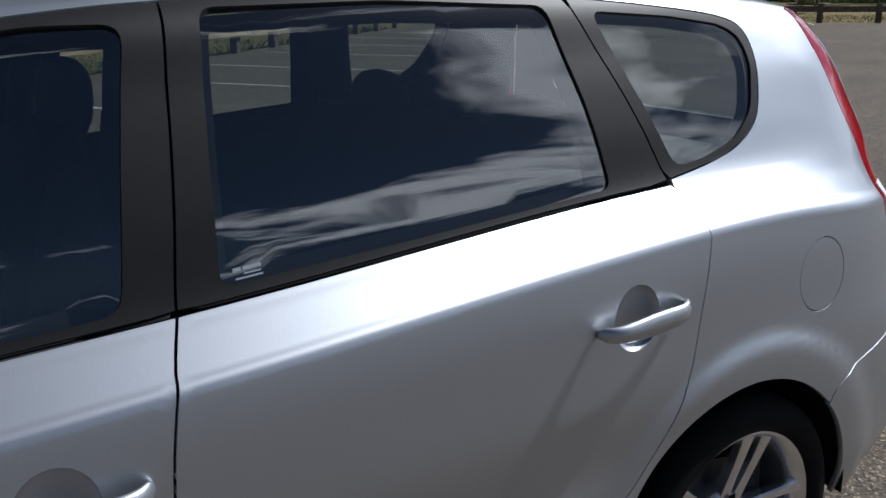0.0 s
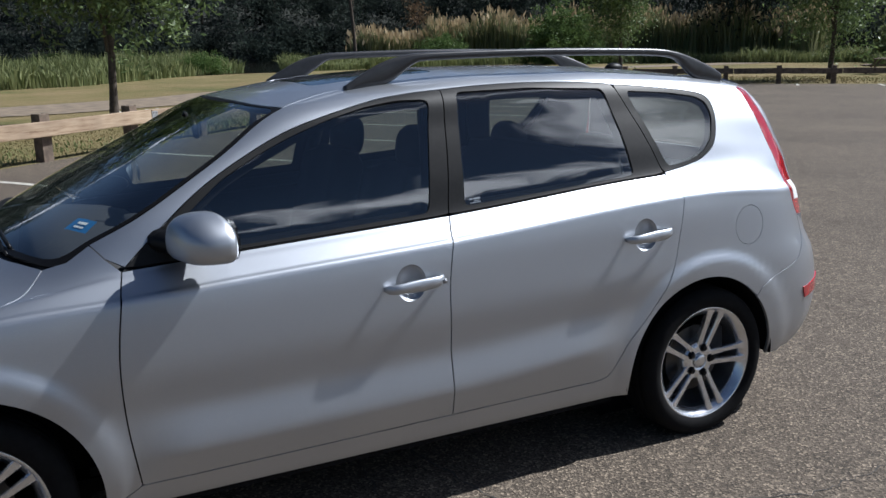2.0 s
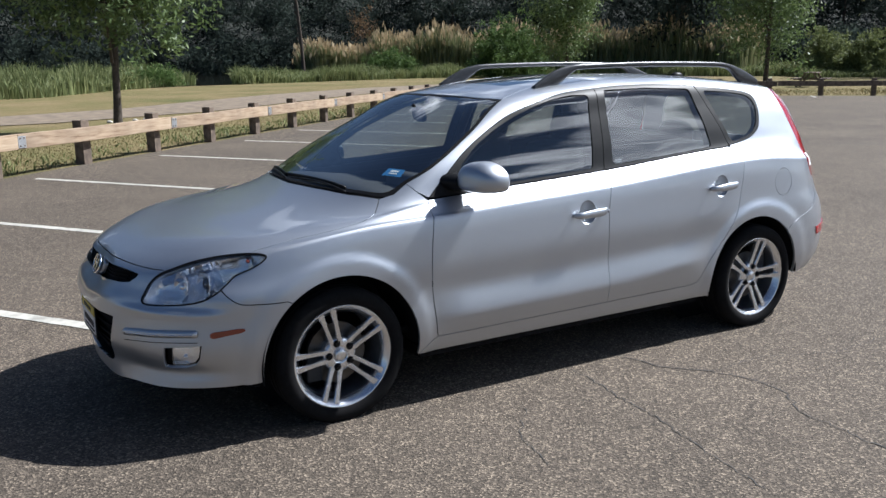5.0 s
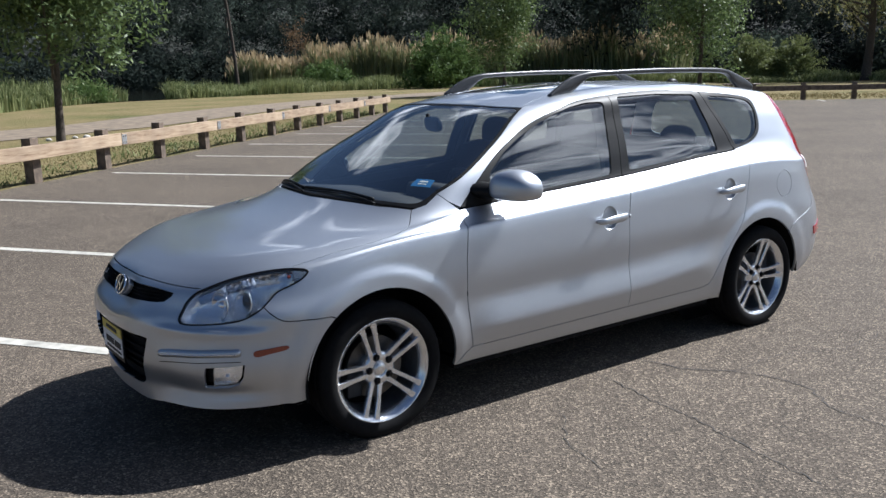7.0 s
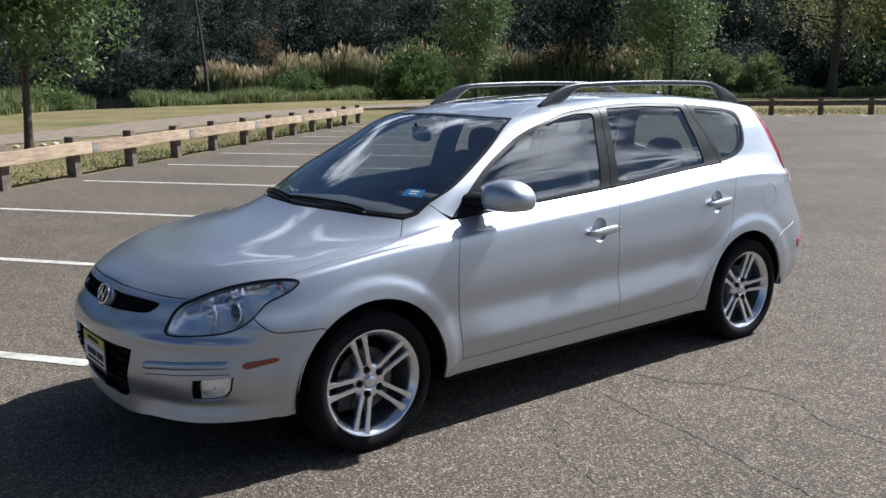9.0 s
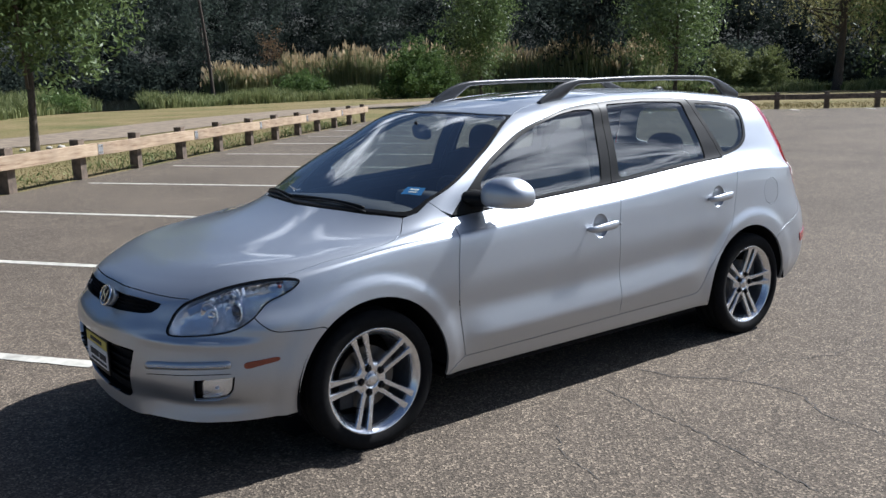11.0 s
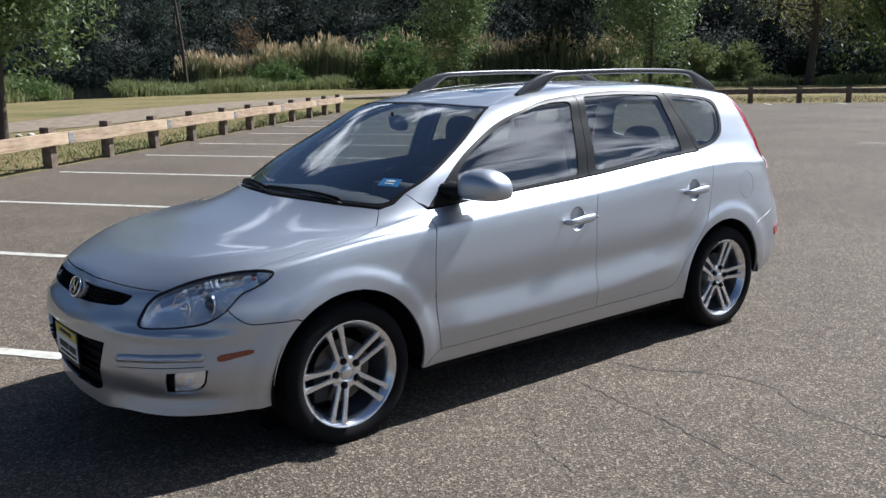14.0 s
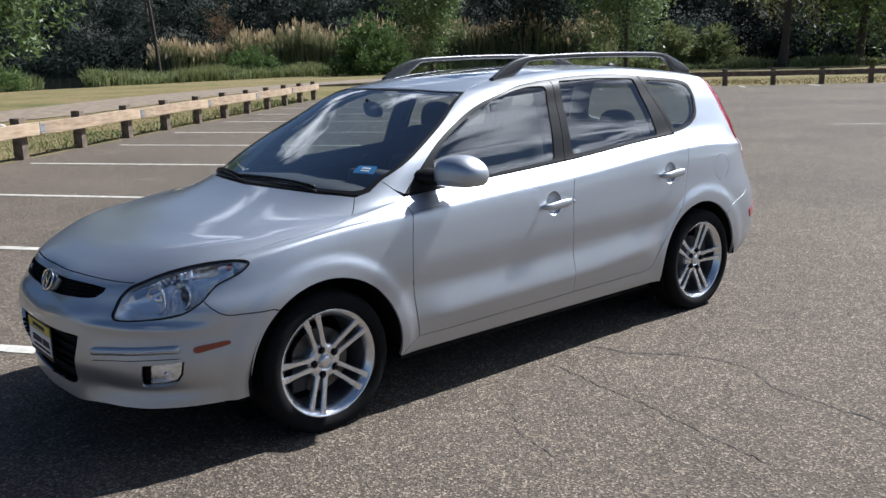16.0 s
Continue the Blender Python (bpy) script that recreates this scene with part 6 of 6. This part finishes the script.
# roof rails
def rail():
    path = smooth_line([(-0.035, -0.475, 1.444), (0.03, -0.473, 1.482), (0.11, -0.471, 1.522), (0.20, -0.47, 1.546), (0.33, -0.47, 1.557), (0.8, -0.468, 1.564), (1.3, -0.466, 1.557), (1.45, -0.465, 1.543), (1.56, -0.463, 1.515), (1.66, -0.46, 1.478), (1.72, -0.46, 1.448)], 6)
    rings = []
    for p in path:
        fin = max(1 - ease(0.10, 0.27, p.x), ease(1.44, 1.60, p.x))      # the feet widen down to the roof
        up, down = p.z + 0.015, p.z - 0.015
        down += (min(down, N((p.x, p.y, 1.46)).z - 0.006) - down) * fin
        mid, h, w = (up + down) / 2, (up - down) / 2, 0.019 - 0.004 * fin
        rings.append([Vector((p.x, p.y + w * math.copysign(abs(math.cos(a)) ** 0.7, math.cos(a)), mid + h * math.copysign(abs(math.sin(a)) ** 0.7, math.sin(a)))) for a in np.linspace(0, 2 * math.pi, 16, endpoint=False)])
    return loft(rings)


rails = both("roof_rail", rail, SATIN, (car, car), "satin black roof rail")


bm = bmesh.new()
bmesh.ops.create_uvsphere(bm, u_segments=20, v_segments=10, radius=1.0, matrix=Matrix.Translation((1.5, 0, 1.478)) @ Matrix.Diagonal((0.05, 0.03, 0.028, 1)))
part("aerial_base", bm, BLACK, car, "black aerial base", True)

# ---- inner shell, underside ----
vs, fs, keep = [], [], {}
for i in range(4, 11 * 6 + 1):
    for c in range(NC):
        k = i * NC + c
        vs.append(base_v[k] - base_n[k] * 0.028)
        keep[i, c] = len(vs) - 1
for i in range(4, 11 * 6):
    for c in range(NC - 1):
        p = base_v[i * NC + c]
        near = any(math.hypot(p.x - hx, p.z - HUB_Z) < 0.40 for hx in (ARCH_F, ARCH_R)) or (p.x < -1.0 and p.z > 0.58) or p.x < -1.75 or p.x > 1.75
        if not near:
            fs.append([keep[i, c], keep[i, c + 1], keep[i + 1, c + 1], keep[i + 1, c]])
for flipy in (False, True):
    me = bpy.data.meshes.new("door_lining")
    me.from_pydata([(v.x, -v.y if flipy else v.y, v.z) for v in vs], [], fs)
    me.materials.append(PLASTIC)
    me.shade_smooth()
    ob = new("door_lining", me)
    ob.parent = car
bm = bmesh.new()
add_box(bm, 0.0, 0, 0.235, 3.9, 1.20, 0.05)
add_box(bm, 0.0, 0, 0.235, 1.85, 1.58, 0.05)
add_box(bm, -1.83, 0, 0.26, 0.35, 0.95, 0.06)
part("underbody", bm, DARK, car, "dark underbody")


def liner(hx):
    def make():
        bm = bmesh.new()
        rows = []
        for a in np.linspace(-0.03, math.pi + 0.16, 36) if hx < 0 else np.linspace(-0.03, math.pi + 0.1, 36):
            r = 0.383
            rows.append([bm.verts.new((hx + r * math.cos(a), y, HUB_Z + r * math.sin(a))) for y in (-0.868, -0.80, -0.60, -0.52)])
        rows2 = [[v for v in r] for r in rows]
        for a, b in zip(rows2, rows2[1:]):
            for i in range(3):
                bm.faces.new([a[i], a[i + 1], b[i + 1], b[i]])
        return bm
    return make


def liner_back(hx):
    def make():
        bm = bmesh.new()
        bmesh.ops.create_circle(bm, cap_ends=True, segments=32, radius=0.385, matrix=Matrix.Translation((hx, -0.52, HUB_Z)) @ Matrix.Rotation(math.pi / 2, 4, "X"))
        return bm
    return make


for hx in (ARCH_F, ARCH_R):
    ls = both("arch_liner", liner(hx), DARK, (car, car), "dark wheel arch liner")
    both("arch_wall", liner_back(hx), DARK, ls)
bm = bmesh.new()
add_box(bm, -1.45, 0, 0.50, 0.8, 0.9, 0.42, 0, 0.03)
part("engine_block", bm, DARK, car, "dark engine bay shroud")

# ---- wheels ----
def lathe(profile, seg=64):
    bm = bmesh.new()
    rows = []
    for k in range(seg):
        a = 2 * math.pi * k / seg
        rows.append([bm.verts.new((r * math.cos(a), y, r * math.sin(a))) for r, y in profile])
    for a, b in zip(rows, rows[1:] + rows[:1]):
        for i in range(len(profile) - 1):
            bm.faces.new([a[i], b[i], b[i + 1], a[i + 1]])
    bmesh.ops.recalc_face_normals(bm, faces=bm.faces[:])
    return bm


TYRE = [(0.233, -0.088), (0.240, -0.099), (0.254, -0.105), (0.274, -0.107), (0.290, -0.101), (0.300, -0.093), (0.3075, -0.082), (0.311, -0.07)]
TYRE += [(0.312, -0.052), (0.306, -0.050), (0.306, -0.044), (0.3125, -0.042), (0.3125, -0.006), (0.306, -0.004), (0.306, 0.004), (0.3125, 0.006), (0.3125, 0.042), (0.306, 0.044), (0.306, 0.05), (0.312, 0.052)]
TYRE += [(0.311, 0.07), (0.3075, 0.082), (0.29, 0.101), (0.25, 0.106), (0.224, 0.09)]
RIM = [(0.212, 0.09), (0.205, 0.06), (0.198, 0.0), (0.200, -0.05), (0.207, -0.072), (0.214, -0.084), (0.2185, -0.090), (0.2235, -0.0935), (0.2275, -0.0925), (0.229, -0.088), (0.226, -0.080)]
RIM = [(r + 0.0095 * min(1.0, max(0.0, (r - 0.198) / 0.02)), y) for r, y in RIM]
HUBP = [(0.0005, -0.050), (0.030, -0.050), (0.031, -0.056), (0.044, -0.058), (0.066, -0.058), (0.078, -0.052), (0.082, -0.03), (0.082, 0.0)]


def spoke_mesh():
    """One slim spoke from the hub to the rim, ridged along its face."""
    bm = bmesh.new()
    rings = []
    for t in np.linspace(0, 1, 9):
        r = 0.055 + (0.2255 - 0.055) * t
        w = 0.0138 - 0.0030 * math.sin(math.pi * t) + 0.004 * t ** 4
        off_c = 0.0195 + 0.0115 * t
        y = -0.058 - 0.012 * math.sin(math.pi * t * 0.6) - 0.016 * t ** 2
        back = y + 0.034 - 0.010 * t
        rings.append([Vector((r, back, off_c - w * 0.75)), Vector((r, y + 0.005, off_c - w)), Vector((r, y, off_c - w * 0.72)), Vector((r, y, off_c + w * 0.72)), Vector((r, y + 0.005, off_c + w)), Vector((r, back, off_c + w * 0.75))])
    return loft(rings)


def build_wheel(hx, turn):
    y0 = -0.762
    w = part("wheel", lathe(RIM, 72), ALLOY, car, "silver alloy wheel with five double spokes", True)
    w.matrix_basis = Matrix.Translation((hx, y0, HUB_Z)) @ Matrix.Rotation(-turn, 4, "Y")
    part("tyre", lathe(TYRE, 96), RUBBER, w, "black low-profile tyre", True)
    part("hub_plate", lathe(HUBP, 48), ALLOY, w, "", True)
    part("centre_cap", lathe([(0.0005, -0.0665), (0.020, -0.066), (0.027, -0.063), (0.030, -0.055), (0.030, -0.045)], 32), ALLOY, w, "", True)
    bars = bmesh.new()
    for dx in (-0.006, 0.006):
        add_box(bars, dx, -0.0672, 0, 0.0035, 0.0015, 0.020)
    part("cap_mark", bars, CHROME, w)
    sp = None
    for k in range(5):
        for m in (1, -1):
            ob = part("spoke", spoke_mesh(), ALLOY, w)
            if m < 0:
                for v in ob.data.vertices:
                    v.co.z = -v.co.z
                ob.data.flip_normals()
            ob.matrix_basis = Matrix.Rotation(2 * math.pi * k / 5, 4, "Y")
        a = -2 * math.pi * k / 5
        bm = bmesh.new()
        bmesh.ops.create_cone(bm, cap_ends=True, segments=6, radius1=0.0125, radius2=0.0105, depth=0.024,
                              matrix=Matrix.Translation((0.057 * math.cos(a), -0.060, 0.057 * math.sin(a))) @ Matrix.Rotation(math.pi / 2, 4, "X"))
        part("wheel_nut", bm, BLACK, w, "dark wheel nut")
        # flat dark disc paints the shaded well round the nut
        bm = bmesh.new()
        bmesh.ops.create_circle(bm, cap_ends=True, segments=20, radius=0.0175, matrix=Matrix.Translation((0.057 * math.cos(a), -0.0592, 0.057 * math.sin(a))) @ Matrix.Rotation(math.pi / 2, 4, "X"))
        part("nut_well_shade", bm, DARK, w)
    part("brake_disc", lathe([(0.06, 0.0), (0.06, -0.012), (0.14, -0.012), (0.14, 0.012), (0.06, 0.012)], 48), DISC, w, "worn steel brake disc")
    bm = bmesh.new()
    add_box(bm, 0.115, 0.0, 0.05, 0.07, 0.06, 0.13, 0, 0.008)
    part("brake_caliper", bm, PLASTIC, w, "dark brake caliper")
    part("wheel_barrel", lathe([(0.2, -0.06), (0.195, 0.0), (0.197, 0.085)], 48), ALLOY_DARK, w, "", True)
    return w


for hx, turn in ((HUB_F, 0.0), (HUB_R, radians(3))):
    w = build_wheel(hx, math.pi + turn if hx < 0 else turn)
    copy_thing(w, Matrix.Translation((hx, 0.762, HUB_Z)) @ Matrix.Rotation(math.pi, 4, "Z"))

# ---- cabin ----
def cushion(c, size, bevel, tilt=0.0, bow=0.0, full=6):
    bm = bmesh.new()
    bmesh.ops.create_cube(bm, size=1.0)
    bmesh.ops.subdivide_edges(bm, edges=bm.edges[:], cuts=3, use_grid_fill=True)
    for v in bm.verts:
        x, y, z = v.co * 2
        d = (abs(x) ** full + abs(y) ** full + abs(z) ** full) ** (1 / full)
        k = 1 / max(d, 1e-6) * max(abs(x), abs(y), abs(z))
        v.co = Vector((x * k * size[0] / 2 + bow * y * y, y * k * size[1] / 2, z * k * size[2] / 2))
    bmesh.ops.transform(bm, matrix=Matrix.Translation(c) @ Matrix.Rotation(tilt, 4, "Y"), verts=bm.verts[:])
    return bm


def seat(x, y, width, rests, top=1.205):
    s = part("seat", cushion((x - 0.26, y, 0.56), (0.52, width, 0.20), 0.03, -0.1), CLOTH, car, "dark grey cloth seat", True)
    part("backrest", cushion((x + 0.06, y, 0.85), (0.15, width, 0.62), 0.04, 0.24, -0.03), CLOTH, s, "", True)
    for dy in rests:
        part("headrest", cushion((x + 0.16, y + dy, top), (0.12, 0.26, 0.20), 0.04, 0.1, 0.0, 2.6), CLOTH, s, "", True)
        for e in (-0.05, 0.05):
            part("headrest_post", tube([(x + 0.13, y + dy + e, 1.05), (x + 0.16, y + dy + e, 1.17)], 0.007), CHROME, s)
    return s


seat(0.13, -0.37, 0.50, (0,))
seat(0.13, 0.37, 0.50, (0,))
seat(0.98, 0.0, 1.28, (-0.36, 0.36), 1.13)
bm = cushion((-0.88, 0, 0.79), (0.46, 1.34, 0.38), 0.05, 0.12)
part("dashboard", bm, PLASTIC, car, "dark grey dashboard", True)
part("instrument_hood", cushion((-0.70, -0.37, 0.985), (0.18, 0.38, 0.10), 0.03, 0.1), PLASTIC, car, "", True)
sw = part("steering_wheel", ring_ob((-0.47, -0.37, 0.93), (0.9, 0, 0.45), 0.180, 0.014), PLASTIC, car, "dark steering wheel", True)
part("steering_boss", ball((-0.49, -0.37, 0.925), (0.9, 0, 0.45), 0.065, 0.5), PLASTIC, sw, "", True)
for a in (0.2, math.pi - 0.2, -math.pi / 2):
    q = Vector((0.9, 0, 0.45)).normalized().to_track_quat("Z", "Y").to_matrix()
    e = Vector((-0.47, -0.37, 0.93)) + q @ Vector((0.18 * math.cos(a), 0.18 * math.sin(a), 0))
    part("steering_spoke", tube([(-0.485, -0.37, 0.925), tuple(e)], 0.014), PLASTIC, sw)
bm = cushion((0, 0, 0), (0.03, 0.235, 0.085), 0.02, -0.15, 0.0, 3.2)
bmesh.ops.transform(bm, matrix=Matrix.Translation((-0.46, 0, 1.308)) @ Matrix.Rotation(-0.22, 4, "Z"), verts=bm.verts[:])
rv = part("interior_mirror", bm, BLACK, car, "black interior mirror", True)
part("mirror_stalk", tube([(-0.46, 0, 1.33), (-0.50, 0, 1.36)], 0.01), BLACK, rv)
for y in (-0.70, 0.70):
    for (xa, za), (xb, zb), wd in (((0.20, 1.02), (0.27, 1.43), 0.055), ((1.16, 1.09), (1.06, 1.43), 0.075)):
        s = -1 if y < 0 else 1
        part("pillar_lining", tube([(xa, s * 0.695, za), (xa * 0.5 + xb * 0.5, s * 0.615, (za + zb) / 2), (xb, s * 0.515, zb)], wd * 0.8, 10, 0.35), PLASTIC, car, "", True)
bm = bmesh.new()
add_box(bm, 0.05, 0, 0.35, 2.1, 1.5, 0.03)
part("cabin_floor", bm, DARK, car, "dark carpeted cabin floor")
bm = bmesh.new()
add_box(bm, 1.55, 0, 0.62, 0.85, 1.3, 0.03)
part("boot_floor", bm, DARK, car, "dark carpeted boot floor")
part("parcel_cover", cushion((1.50, 0, 1.02), (0.75, 1.25, 0.03), 0.01), PLASTIC, car, "dark luggage cover", True)

DPOST = [S(1.53, 1.40), S(1.535, 1.30), S(1.49, 1.19), S(1.40, 1.12), S(1.40, 1.02), S(1.87, 1.02), S(1.84, 1.2), S(1.78, 1.39)]
pair("rear_pillar_lining", sheet(SIDE, DPOST, gap=0.035, depth=0.035, edge=0), DARK, car, "dark rear pillar trim")

# stickers on the glass
SW = [N(p) for p in ((-0.985, -0.555, 1.062), (-0.935, -0.645, 1.058), (-0.895, -0.63, 1.085), (-0.94, -0.545, 1.09))]
st = skin("screen_sticker", sheet(WS, SW, gap=0.02, depth=0.006, edge=0), STICKER, screen, "small blue inspection sticker")
for k, (a, b) in enumerate(((0.25, 0.38), (0.55, 0.75))):
    lp = [SW[0].lerp(SW[1], 0.3), SW[0].lerp(SW[1], 0.75), SW[3].lerp(SW[2], 0.75), SW[3].lerp(SW[2], 0.3)]
    q = [lp[0].lerp(lp[3], a), lp[1].lerp(lp[2], a), lp[1].lerp(lp[2], b), lp[0].lerp(lp[3], b)]
    skin("sticker_bar", sheet(WS, q, gap=0.02, depth=0.0045, edge=0), WHITE, st)
for x0, w, z0, h in ((0.312, 0.012, 1.066, 0.005), (0.327, 0.028, 1.067, 0.005), (0.328, 0.026, 1.061, 0.002), (0.314, 0.042, 1.0545, 0.0025)):
    q = [S(x0, z0), S(x0 + w, z0 + w * 0.07), S(x0 + w, z0 + h + w * 0.07), S(x0, z0 + h)]
    skin("window_sticker_bar", sheet(SIDE, q, gap=0.02, depth=0.003, edge=0), LABELGREY, panes[2])

for ob in [screen, *panes, *heads, *fogs]:
    ob.visible_shadow = False
